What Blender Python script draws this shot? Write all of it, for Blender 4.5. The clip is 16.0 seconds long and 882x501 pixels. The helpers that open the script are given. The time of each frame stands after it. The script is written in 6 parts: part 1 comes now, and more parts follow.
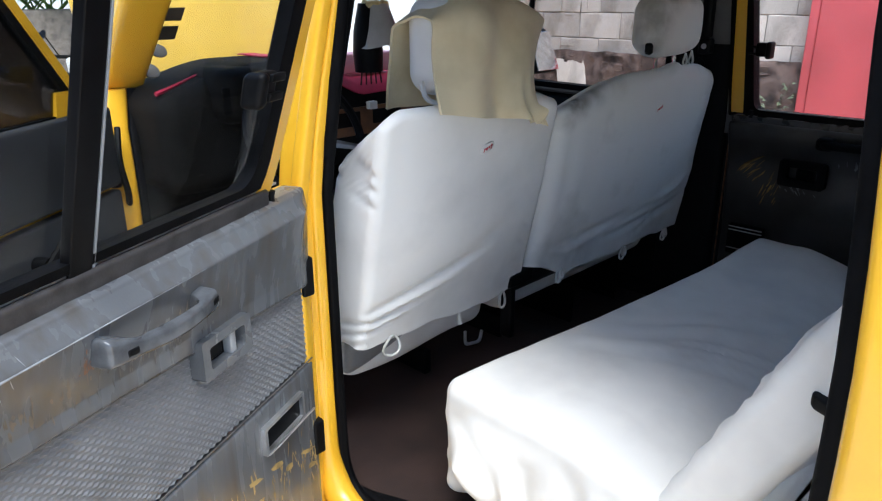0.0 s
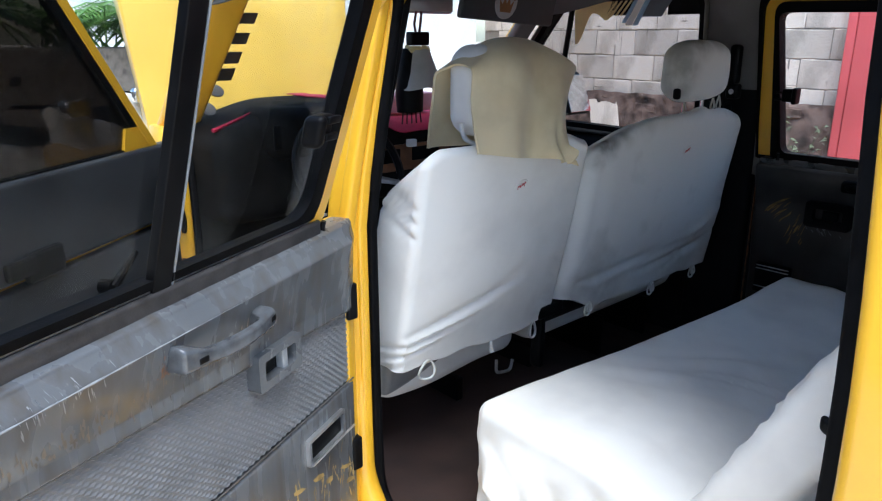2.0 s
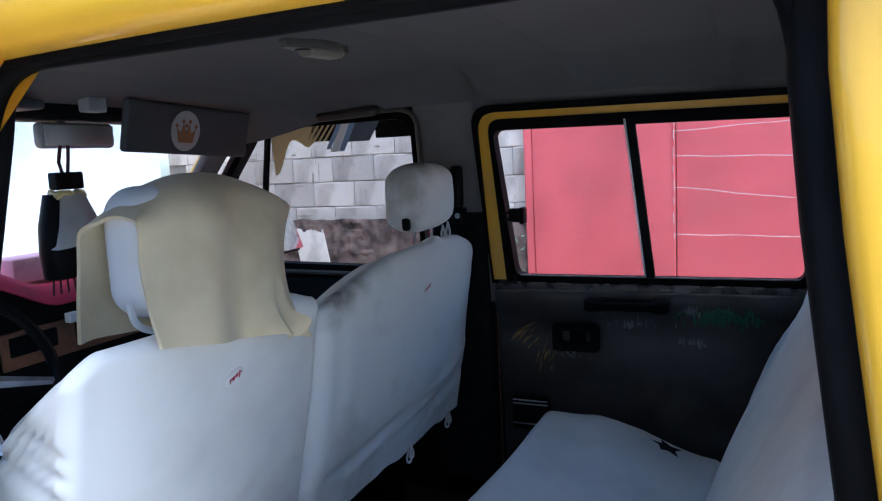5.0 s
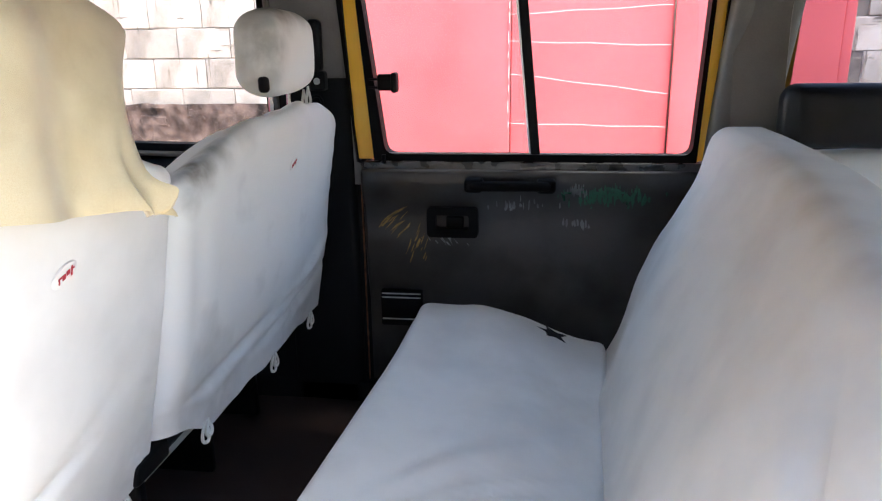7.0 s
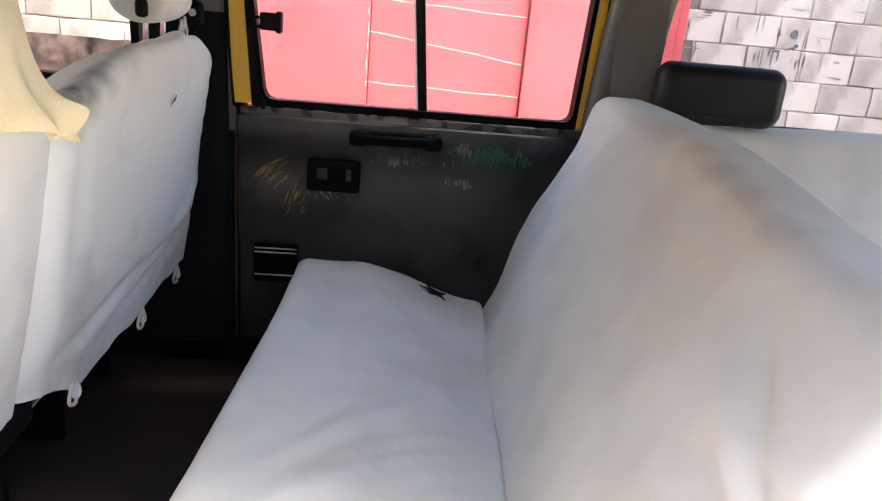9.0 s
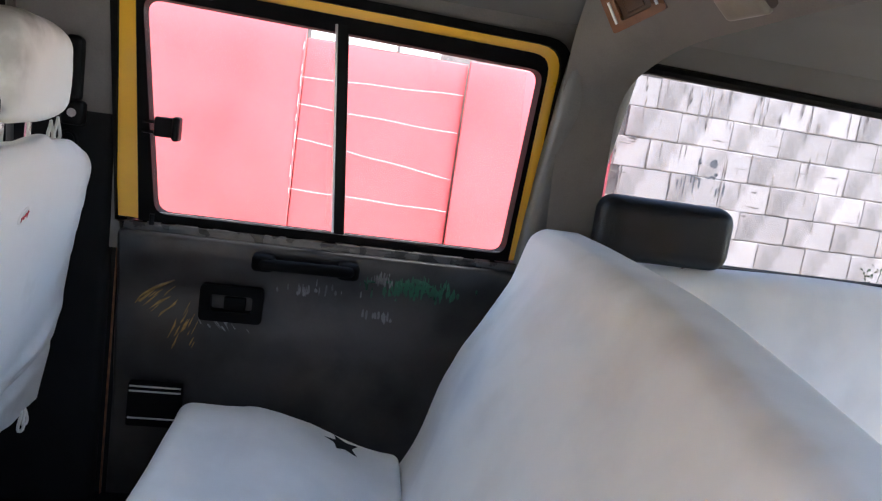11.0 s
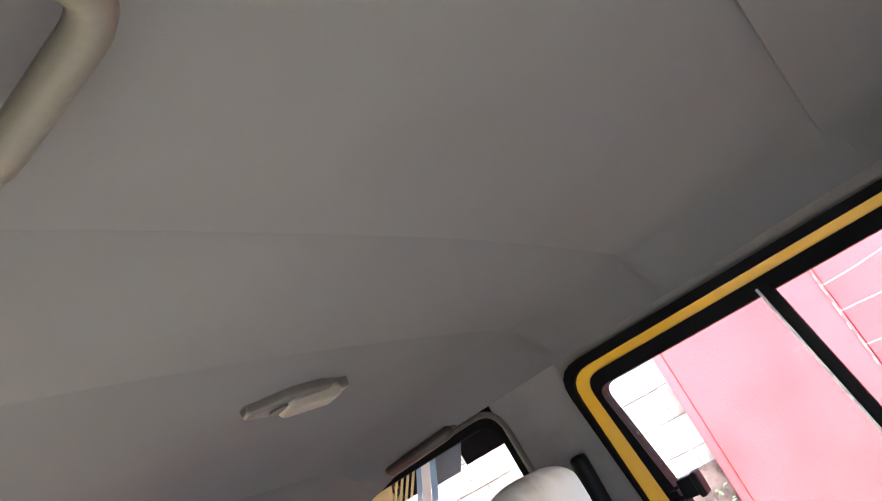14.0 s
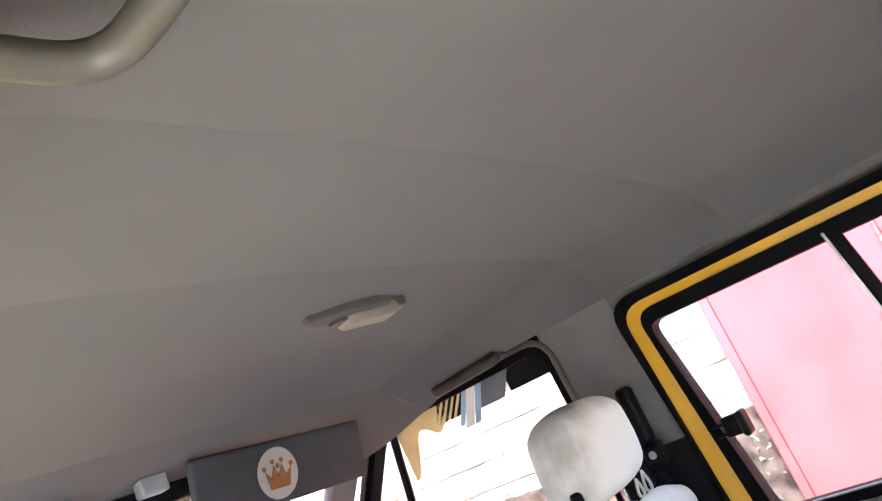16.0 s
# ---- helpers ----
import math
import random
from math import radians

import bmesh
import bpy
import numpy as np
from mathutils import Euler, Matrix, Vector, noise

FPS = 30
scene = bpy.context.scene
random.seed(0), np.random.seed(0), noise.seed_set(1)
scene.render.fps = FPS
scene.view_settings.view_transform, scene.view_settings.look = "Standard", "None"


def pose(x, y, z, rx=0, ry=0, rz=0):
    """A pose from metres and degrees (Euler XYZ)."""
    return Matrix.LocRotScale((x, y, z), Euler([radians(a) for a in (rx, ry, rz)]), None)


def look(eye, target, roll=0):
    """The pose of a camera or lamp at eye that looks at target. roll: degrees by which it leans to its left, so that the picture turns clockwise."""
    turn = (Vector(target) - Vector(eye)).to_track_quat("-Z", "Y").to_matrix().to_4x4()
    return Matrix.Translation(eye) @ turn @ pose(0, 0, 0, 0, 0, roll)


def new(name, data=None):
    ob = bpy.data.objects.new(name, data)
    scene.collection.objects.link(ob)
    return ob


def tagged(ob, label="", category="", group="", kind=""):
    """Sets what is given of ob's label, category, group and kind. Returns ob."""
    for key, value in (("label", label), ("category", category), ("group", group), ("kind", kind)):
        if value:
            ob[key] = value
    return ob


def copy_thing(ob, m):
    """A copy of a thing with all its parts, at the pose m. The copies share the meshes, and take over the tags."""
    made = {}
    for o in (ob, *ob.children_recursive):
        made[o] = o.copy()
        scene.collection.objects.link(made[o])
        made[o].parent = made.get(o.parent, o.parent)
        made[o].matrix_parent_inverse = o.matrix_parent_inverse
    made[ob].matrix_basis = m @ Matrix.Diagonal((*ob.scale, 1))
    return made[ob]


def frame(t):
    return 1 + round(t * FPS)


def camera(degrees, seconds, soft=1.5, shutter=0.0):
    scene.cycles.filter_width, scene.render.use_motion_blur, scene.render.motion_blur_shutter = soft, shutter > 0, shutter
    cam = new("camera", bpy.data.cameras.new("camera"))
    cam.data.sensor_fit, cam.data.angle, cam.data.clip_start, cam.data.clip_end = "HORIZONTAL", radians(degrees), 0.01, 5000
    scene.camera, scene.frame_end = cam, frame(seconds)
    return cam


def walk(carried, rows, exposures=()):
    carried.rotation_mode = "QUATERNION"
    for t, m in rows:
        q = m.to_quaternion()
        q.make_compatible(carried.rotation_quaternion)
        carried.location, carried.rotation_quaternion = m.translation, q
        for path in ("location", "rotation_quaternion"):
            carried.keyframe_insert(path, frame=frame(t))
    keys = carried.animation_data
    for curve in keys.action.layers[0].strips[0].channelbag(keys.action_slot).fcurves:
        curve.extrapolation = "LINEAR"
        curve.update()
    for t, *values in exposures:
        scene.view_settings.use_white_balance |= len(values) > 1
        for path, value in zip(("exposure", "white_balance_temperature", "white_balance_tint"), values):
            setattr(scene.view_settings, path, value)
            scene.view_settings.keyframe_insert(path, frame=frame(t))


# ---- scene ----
cam = camera(63.7, 16.0, soft=1.2)
PATH = [
    (0, (-1.731, -0.517, 1.554), (-0.393, 0.809, 0.882), -0.3),
    (0.5, (-1.754, -0.552, 1.563), (-0.492, 0.864, 0.928), -1.3),
    (1, (-1.779, -0.56, 1.567), (-0.549, 0.886, 0.937), -1.3),
    (1.5, (-1.809, -0.566, 1.577), (-0.562, 0.879, 0.982), -0.4),
    (2, (-1.813, -0.586, 1.577), (-0.517, 0.823, 1.0), 0.1),
    (2.5, (-1.791, -0.582, 1.583), (-0.459, 0.802, 1.026), -0.7),
    (3, (-1.766, -0.576, 1.597), (-0.374, 0.773, 1.106), -1.3),
    (3.5, (-1.717, -0.527, 1.603), (-0.23, 0.739, 1.171), -1.2),
    (4, (-1.624, -0.407, 1.605), (0.037, 0.644, 1.234), -1.5),
    (4.2, (-1.596, -0.376, 1.62), (0.111, 0.609, 1.281), -2.1),
    (6.3, (-1.219, -0.071, 1.494), (0.673, 0.461, 1.126), -2.2),
    (6.5, (-1.217, -0.044, 1.495), (0.677, 0.413, 1.044), -1.5),
    (7, (-1.227, -0.003, 1.477), (0.676, 0.27, 0.927), -0.8),
    (7.5, (-1.251, 0.046, 1.445), (0.649, 0.126, 0.823), 1.0),
    (8, (-1.239, 0.076, 1.475), (0.65, 0.042, 0.817), 2.9),
    (8.5, (-1.221, 0.107, 1.444), (0.654, 0.03, 0.751), 4.9),
    (8.7, (-1.218, 0.133, 1.443), (0.654, -0.009, 0.754), 5.1),
    (11, (-0.961, 0.091, 1.465), (0.976, -0.287, 1.14), 8.4),
    (11.5, (-0.909, 0.14, 1.515), (1.061, -0.153, 1.333), 2.8),
    (12, (-0.901, 0.117, 1.545), (1.099, 0.082, 1.51), -6.0),
    (12.5, (-0.881, 0.037, 1.572), (1.084, 0.376, 1.726), -17.1),
    (13, (-0.871, -0.031, 1.573), (0.991, 0.609, 1.926), -24.1),
    (13.5, (-0.851, -0.088, 1.574), (0.914, 0.734, 2.029), -27.0),
    (14, (-0.852, -0.154, 1.572), (0.827, 0.731, 2.202), -29.0),
    (14.5, (-0.851, -0.194, 1.575), (0.809, 0.731, 2.198), -29.0),
    (15, (-0.866, -0.194, 1.566), (0.744, 0.806, 2.205), -27.8),
    (15.5, (-0.879, -0.176, 1.569), (0.701, 0.897, 2.164), -26.6),
    (16, (-0.875, -0.128, 1.568), (0.734, 0.939, 2.091), -24.3),
]
walk(cam, [(t, look(eye, target, roll)) for t, eye, target, roll in PATH],
     [(0, 1.16, 5900, 7), (2.6, 1.18, 5600, 6), (3.5, 0.90, 5300, 6), (4.2, 0.70, 4900, 6), (6.3, 2.6, 6000, 8), (8.7, 2.75, 7200, 11), (11, 2.85, 6400, 10), (11.5, 2.75, 6300, 10), (12, 2.95, 6250, 10), (13, 2.97, 5950, 8), (14, 3.3, 6200, 9), (16, 3.52, 6250, 9)])

# ---- light ----
world = bpy.data.worlds.new("sky")
scene.world = world
world.use_nodes = True
wn = world.node_tree.nodes
sky = wn.new("ShaderNodeTexSky")
sky.sky_type, sky.sun_disc = "NISHITA", False
sky.sun_elevation, sky.sun_rotation = radians(69), radians(-148)
sky.air_density, sky.dust_density = 1.0, 1.2
wn["Background"].inputs["Strength"].default_value = 0.15
world.node_tree.links.new(sky.outputs[0], wn["Background"].inputs["Color"])
sun = new("sun", bpy.data.lights.new("sun", "SUN"))
sun.data.energy, sun.data.angle, sun.data.color = 2.95, radians(42), (1.0, 0.97, 0.92)
sun.matrix_world = look((-1.8, -2.9, 9.0), (0, 0, 0))

# ---- materials ----
def material(name, color, rough=0.6, metal=0.0, var=0.12, scale=14.0, bump=0.15, fine=260.0, sheen=0.0, coat=0.0, spec=0.5, second=None, stain=0.45, detail=4.0, pieces=0.0, stretch=1.0, speck=0.12, crease=0.0):
    """A surface with grain, broad stains, roughness change and relief, in metres."""
    m = bpy.data.materials.new(name)
    m.use_nodes = True
    nt = m.node_tree
    b = nt.nodes["Principled BSDF"]
    co = nt.nodes.new("ShaderNodeTexCoord")
    def noise_tex(s, d):
        n = nt.nodes.new("ShaderNodeTexNoise")
        n.inputs["Scale"].default_value, n.inputs["Detail"].default_value = s, d
        mp = nt.nodes.new("ShaderNodeMapping")
        mp.inputs["Scale"].default_value = (1, 1, stretch if s == scale else 1)
        nt.links.new(co.outputs["Object"], mp.inputs["Vector"])
        nt.links.new(mp.outputs["Vector"], n.inputs["Vector"])
        return n
    broad, grain = noise_tex(scale, detail), noise_tex(fine, 3)
    ramp = nt.nodes.new("ShaderNodeValToRGB")
    dark = second or tuple(c * (1 - 2.2 * var) for c in color)
    lite = tuple(min(1, c * (1 + var)) for c in color)
    ramp.color_ramp.elements[0].color, ramp.color_ramp.elements[0].position = (*dark, 1), stain - 0.2
    ramp.color_ramp.elements[1].color, ramp.color_ramp.elements[1].position = (*lite, 1), stain + 0.12
    nt.links.new(broad.outputs["Fac"], ramp.inputs["Fac"])
    mix = nt.nodes.new("ShaderNodeMix")
    mix.data_type, mix.blend_type = "RGBA", "OVERLAY"
    mix.inputs["Factor"].default_value = speck
    nt.links.new(ramp.outputs["Color"], mix.inputs["A"])
    nt.links.new(grain.outputs["Fac"], mix.inputs["B"])
    nt.links.new(mix.outputs["Result"], b.inputs["Base Color"])
    mr = nt.nodes.new("ShaderNodeMapRange")
    mr.inputs["To Min"].default_value, mr.inputs["To Max"].default_value = max(0.03, rough - 0.12), min(1, rough + 0.12)
    nt.links.new(broad.outputs["Fac"], mr.inputs["Value"])
    nt.links.new(mr.outputs["Result"], b.inputs["Roughness"])
    bp = nt.nodes.new("ShaderNodeBump")
    bp.inputs["Strength"].default_value, bp.inputs["Distance"].default_value = bump, 0.002
    nt.links.new(grain.outputs["Fac"], bp.inputs["Height"])
    if crease:
        wr, b2 = nt.nodes.new("ShaderNodeTexNoise"), nt.nodes.new("ShaderNodeBump")
        wr.inputs["Scale"].default_value, wr.inputs["Detail"].default_value, wr.inputs["Distortion"].default_value = 6.0, 2.0, 0.5
        b2.inputs["Strength"].default_value, b2.inputs["Distance"].default_value = crease, 0.02
        nt.links.new(co.outputs["Object"], wr.inputs["Vector"])
        nt.links.new(wr.outputs["Fac"], b2.inputs["Height"])
        nt.links.new(bp.outputs["Normal"], b2.inputs["Normal"])
        bp = b2
    nt.links.new(bp.outputs["Normal"], b.inputs["Normal"])
    b.inputs["Metallic"].default_value = metal
    b.inputs["Sheen Weight"].default_value = sheen
    b.inputs["Coat Weight"].default_value = coat
    b.inputs["Specular IOR Level"].default_value = spec
    if pieces:
        info, hsv = nt.nodes.new("ShaderNodeObjectInfo"), nt.nodes.new("ShaderNodeHueSaturation")
        mp = nt.nodes.new("ShaderNodeMapRange")
        mp.inputs["To Min"].default_value, mp.inputs["To Max"].default_value = 1 - pieces, 1 + pieces
        nt.links.new(info.outputs["Random"], mp.inputs["Value"])
        nt.links.new(mp.outputs["Result"], hsv.inputs["Value"])
        nt.links.new(mix.outputs["Result"], hsv.inputs["Color"])
        nt.links.new(hsv.outputs["Color"], b.inputs["Base Color"])
    m.diffuse_color = (*color, 1)
    return m

def soil(m, spots, tone, scale=22.0):
    """Dirt handled into a cloth: spots of (x, y, z, radius, strength), broken up by noise."""
    nt = m.node_tree
    b = nt.nodes["Principled BSDF"]
    co, nz, lift_ = [nt.nodes.new("ShaderNode" + k) for k in ("TexCoord", "TexNoise", "MapRange")]
    nz.inputs["Scale"].default_value, nz.inputs["Detail"].default_value = scale, 6
    lift_.inputs["From Min"].default_value, lift_.inputs["From Max"].default_value, lift_.inputs["To Min"].default_value = 0.3, 0.62, 0.25
    nt.links.new(co.outputs["Object"], nz.inputs["Vector"])
    nt.links.new(nz.outputs["Fac"], lift_.inputs["Value"])
    total = None
    for x, y, z, r, k in spots:
        d, mr = nt.nodes.new("ShaderNodeVectorMath"), nt.nodes.new("ShaderNodeMapRange")
        d.operation, d.inputs[1].default_value = "DISTANCE", (x, y, z)
        nt.links.new(co.outputs["Object"], d.inputs[0])
        mr.interpolation_type = "SMOOTHSTEP"
        mr.inputs["From Min"].default_value, mr.inputs["From Max"].default_value = 0.15 * r, r
        mr.inputs["To Min"].default_value, mr.inputs["To Max"].default_value = k, 0
        nt.links.new(d.outputs["Value"], mr.inputs["Value"])
        out = mr.outputs["Result"]
        if total:
            mx = nt.nodes.new("ShaderNodeMath")
            mx.operation = "MAXIMUM"
            nt.links.new(total, mx.inputs[0]), nt.links.new(out, mx.inputs[1])
            out = mx.outputs[0]
        total = out
    mul, mix = nt.nodes.new("ShaderNodeMath"), nt.nodes.new("ShaderNodeMix")
    mul.operation, mix.data_type = "MULTIPLY", "RGBA"
    nt.links.new(total, mul.inputs[0]), nt.links.new(lift_.outputs["Result"], mul.inputs[1])
    old = b.inputs["Base Color"].links[0].from_socket
    nt.links.new(old, mix.inputs["A"])
    mix.inputs["B"].default_value = (*tone, 1)
    nt.links.new(mul.outputs[0], mix.inputs["Factor"])
    nt.links.new(mix.outputs["Result"], b.inputs["Base Color"])

def glass(name, tint, rough=0.02, dust=0.012):
    """Thin clear or tinted pane: mostly see-through, with a mirror's gloss at grazing angles."""
    m = bpy.data.materials.new(name)
    m.use_nodes = True
    nt = m.node_tree
    nt.nodes.remove(nt.nodes["Principled BSDF"])
    tr, gl, mx, fr, pw, sc = [nt.nodes.new("ShaderNode" + k) for k in ("BsdfTransparent", "BsdfGlossy", "MixShader", "LayerWeight", "Math", "MapRange")]
    tr.inputs["Color"].default_value = (*tint, 1)
    gl.inputs["Roughness"].default_value = rough
    fr.inputs["Blend"].default_value = 0.5
    pw.operation, pw.inputs[1].default_value = "POWER", 5.0
    sc.inputs["To Min"].default_value = 0.005
    nt.links.new(fr.outputs["Facing"], pw.inputs[0])
    nt.links.new(pw.outputs[0], sc.inputs["Value"])
    nt.links.new(sc.outputs["Result"], mx.inputs["Fac"])
    nt.links.new(tr.outputs[0], mx.inputs[1])
    nt.links.new(gl.outputs[0], mx.inputs[2])
    film, df, co, nz, mp = [nt.nodes.new("ShaderNode" + k) for k in ("MixShader", "BsdfDiffuse", "TexCoord", "TexNoise", "MapRange")]
    nz.inputs["Scale"].default_value, nz.inputs["Detail"].default_value = 9, 5
    mp.inputs["From Min"].default_value, mp.inputs["From Max"].default_value = 0.3, 0.75
    mp.inputs["To Max"].default_value = dust * 2.5
    nt.links.new(co.outputs["Object"], nz.inputs["Vector"])
    nt.links.new(nz.outputs["Fac"], mp.inputs["Value"])
    nt.links.new(mp.outputs["Result"], film.inputs["Fac"])
    nt.links.new(mx.outputs[0], film.inputs[1])
    nt.links.new(df.outputs[0], film.inputs[2])
    nt.links.new(film.outputs[0], nt.nodes["Material Output"].inputs["Surface"])
    return m

YELLOW = material("yellow_paint", (0.83, 0.452, 0.022), 0.32, var=0.04, scale=5, bump=0.008, coat=0.45, speck=0.03)
COVER = material("white_cloth", (0.745, 0.73, 0.695), 0.85, var=0.05, scale=6, bump=0.12, fine=1200, sheen=0.1, speck=0.06, crease=0.12)
BENCHCLOTH = material("cream_cloth", (0.76, 0.732, 0.675), 0.85, var=0.05, scale=6, bump=0.12, fine=1200, sheen=0.1, speck=0.06, crease=0.12)
SOILED = material("soiled_white_cloth", (0.72, 0.71, 0.68), 0.85, var=0.05, scale=5, bump=0.12, fine=1200, second=(0.42, 0.41, 0.38), stain=0.32, speck=0.06, crease=0.15)
TOWEL = material("beige_towel", (0.60, 0.505, 0.315), 0.95, var=0.10, scale=9, bump=0.35, fine=1100, sheen=0.3, second=(0.50, 0.40, 0.225), speck=0.35, crease=0.2)
BLACKPL = material("black_plastic", (0.004, 0.004, 0.0045), 0.45, var=0.2, bump=0.05, spec=0.10)
RUBBER = material("black_rubber", (0.0035, 0.0035, 0.004), 0.6, var=0.25, bump=0.2, spec=0.06)
TRIM = material("dark_grey_trim", (0.007, 0.0073, 0.0082), 0.7, var=0.15, bump=0.0, speck=0.0, spec=0.12)
DOORGREY = material("worn_grey_door_panel", (0.082, 0.086, 0.091), 0.27, var=0.36, scale=26, bump=0.05, fine=300, second=(0.066, 0.055, 0.044), stretch=0.14, stain=0.40, speck=0.05, coat=0.08)
BEAD = material("grey_brown_rubber", (0.070, 0.062, 0.052), 0.55, var=0.2, bump=0.05)
DEEPBLACK = material("matt_black_plastic", (0.0025, 0.0025, 0.003), 0.7, var=0.2, bump=0.05, spec=0.08)
GLOSSTRIM = material("worn_dark_metal_strip", (0.055, 0.052, 0.050), 0.28, var=0.4, scale=18, bump=0.05, metal=0.4)
BELTTRIM = material("brown_black_belt_rubber", (0.042, 0.039, 0.038), 0.5, var=0.3, scale=30, bump=0.1, second=(0.02, 0.018, 0.017), spec=0.3)
FRONTPANEL = material("grey_front_door_panel", (0.028, 0.030, 0.034), 0.45, var=0.2, scale=6, bump=0.0, speck=0.0, spec=0.2)
LINER = material("grey_headliner", (0.098, 0.097, 0.0945), 0.9, var=0.05, scale=3, bump=0.08, fine=500, speck=0.04)
PILLAR = material("light_grey_pillar_trim", (0.14, 0.141, 0.134), 0.5, var=0.06, bump=0.2)
BOWGREY = material("warm_grey_trim", (0.128, 0.121, 0.108), 0.55, var=0.06, bump=0.2)
CARPET = material("brown_floor_mat", (0.034, 0.0175, 0.013), 0.95, var=0.2, scale=7, bump=0.8, fine=400, speck=0.35)
VINYL = material("grey_vinyl", (0.19, 0.192, 0.196), 0.36, var=0.08, bump=0.2)
LEATHER = material("black_vinyl", (0.008, 0.009, 0.012), 0.45, spec=0.3, var=0.2, bump=0.4, fine=350)
CHROME = material("chrome", (0.75, 0.75, 0.76), 0.15, metal=1.0, var=0.05, bump=0.02)
STEEL = material("dull_aluminium", (0.55, 0.55, 0.56), 0.4, metal=0.9, var=0.15, bump=0.1)
RED = material("red_gate_paint", (0.63, 0.102, 0.108), 0.5, var=0.08, scale=2.2, bump=0.25, fine=60)
REDCLOTH = material("red_cloth", (0.42, 0.012, 0.05), 0.7, var=0.12, bump=0.4)
BLOCK = material("concrete_block", (0.535, 0.462, 0.40), 0.9, var=0.3, scale=4.0, bump=0.9, fine=90, second=(0.21, 0.170, 0.138), pieces=0.18, stretch=0.4, stain=0.40, speck=0.35)
MORTAR = material("mortar", (0.22, 0.19, 0.165), 0.95, var=0.2, bump=0.9, fine=80, speck=0.35)
RUBBLE = material("stained_rubble", (0.135, 0.090, 0.074), 0.95, var=0.45, scale=9, bump=1.0, fine=60, speck=0.35)
# Dull brown of the strip added to throw less light upwards.
STRIPBROWN = material("strip_brown", (0.21, 0.165, 0.125), 0.95, var=0.35, scale=3.0, bump=1.0, fine=60, speck=0.4)
DIRT = material("yard_concrete", (0.62, 0.575, 0.50), 0.92, var=0.22, scale=1.6, bump=0.8, fine=50, speck=0.35)
LEAF = material("leaf_green", (0.10, 0.21, 0.035), 0.5, var=0.3, scale=30, bump=0.2)
WEED = material("dull_green_leaf", (0.075, 0.092, 0.05), 0.75, var=0.35, scale=25, bump=0.2)
AMBER = material("bronzed_plastic", (0.15, 0.058, 0.020), 0.30, metal=0.2, var=0.2, bump=0.02, coat=0.6)
IVORY = material("ivory_plastic", (0.16, 0.145, 0.115), 0.30, var=0.06, bump=0.05)
WHITEP = material("white_sticker", (0.78, 0.78, 0.76), 0.5, var=0.04, bump=0.05)
BROWNINK = material("brown_print", (0.26, 0.11, 0.025), 0.5, var=0.1, bump=0.02)
REDINK = material("red_print", (0.45, 0.03, 0.04), 0.5, var=0.1, bump=0.02)
CORD = material("white_cord", (0.60, 0.59, 0.55), 0.8, var=0.08, bump=0.3)
WINE = material("wine_fabric", (0.06, 0.015, 0.015), 0.8, var=0.2, bump=0.4)
GREY = material("grey_paint", (0.28, 0.29, 0.30), 0.4, var=0.1, bump=0.05)
DASH = material("black_dash_vinyl", (0.008, 0.0075, 0.007), 0.8, var=0.2, bump=0.0, fine=500, spec=0.1, speck=0.0)
WOODTRIM = material("brown_dash_trim", (0.16, 0.07, 0.03), 0.4, var=0.25, bump=0.1)
BLUE = material("blue_film", (0.26, 0.40, 0.55), 0.4, var=0.1, bump=0.02)
CREAM = material("cream_film", (0.72, 0.58, 0.26), 0.4, var=0.06, bump=0.02)
CLEAR = glass("clear_glass", (0.97, 0.98, 0.975), dust=0.02)
SMOKE = glass("smoked_quarter_glass", (0.56, 0.575, 0.61), dust=0.004)
PALETINT = glass("pale_grey_glass", (0.77, 0.77, 0.77), dust=0.012)
TINT = glass("tinted_glass", (0.92, 0.93, 0.92), dust=0.0008)
DARKGL = glass("dark_glass", (0.16, 0.145, 0.135), dust=0.0006)
# White with the visor's shade mixed in; the ornament's skirt uses it too.
DIMWHITE = material("dim_white", (0.42, 0.41, 0.39), 0.5, var=0.06, bump=0.05)
# Rust brown; also the yellow door edge with its shade mixed in.
RUSTSHADE = material("rust", (0.16, 0.07, 0.03), 0.9, var=0.3, scale=60)
SCUFF = material("dark_scuff", (0.085, 0.08, 0.075), 0.5, var=0.2, scale=40)
BARE = material("pale_scuff", (0.24, 0.25, 0.26), 0.35, var=0.15, scale=40)
HEADTRIM = material("grey_pillar_cloth", (0.155, 0.15, 0.142), 0.85, var=0.06, bump=0.2)
LAMPGREY = material("dusty_lamp_plastic", (0.06, 0.054, 0.048), 0.35, var=0.12, bump=0.03)
HANDLEGREY = material("worn_grey_handle", (0.075, 0.079, 0.085), 0.20, var=0.2, scale=40, bump=0.03, coat=0.3)
DULLGREY = material("dull_grey_plastic", (0.10, 0.104, 0.11), 0.26, var=0.12, bump=0.03)
DARKBROWN = material("dark_brown_plastic", (0.035, 0.028, 0.022), 0.4, var=0.2, bump=0.05)
BROWNPL = material("brown_plastic", (0.07, 0.058, 0.048), 0.4, var=0.12, bump=0.03)
DEEPAMBER = material("deep_amber_lens", (0.065, 0.028, 0.010), 0.4, var=0.15, bump=0.02, coat=0.1)
OCHRE = material("ochre_scratch", (0.24, 0.15, 0.04), 0.5, var=0.3, scale=40)
VISOR = material("visor_vinyl", (0.036, 0.042, 0.045), 0.6, var=0.1, bump=0.2)
HANDLE = material("aged_grey_green_plastic", (0.078, 0.072, 0.056), 0.45, var=0.1, bump=0.05)
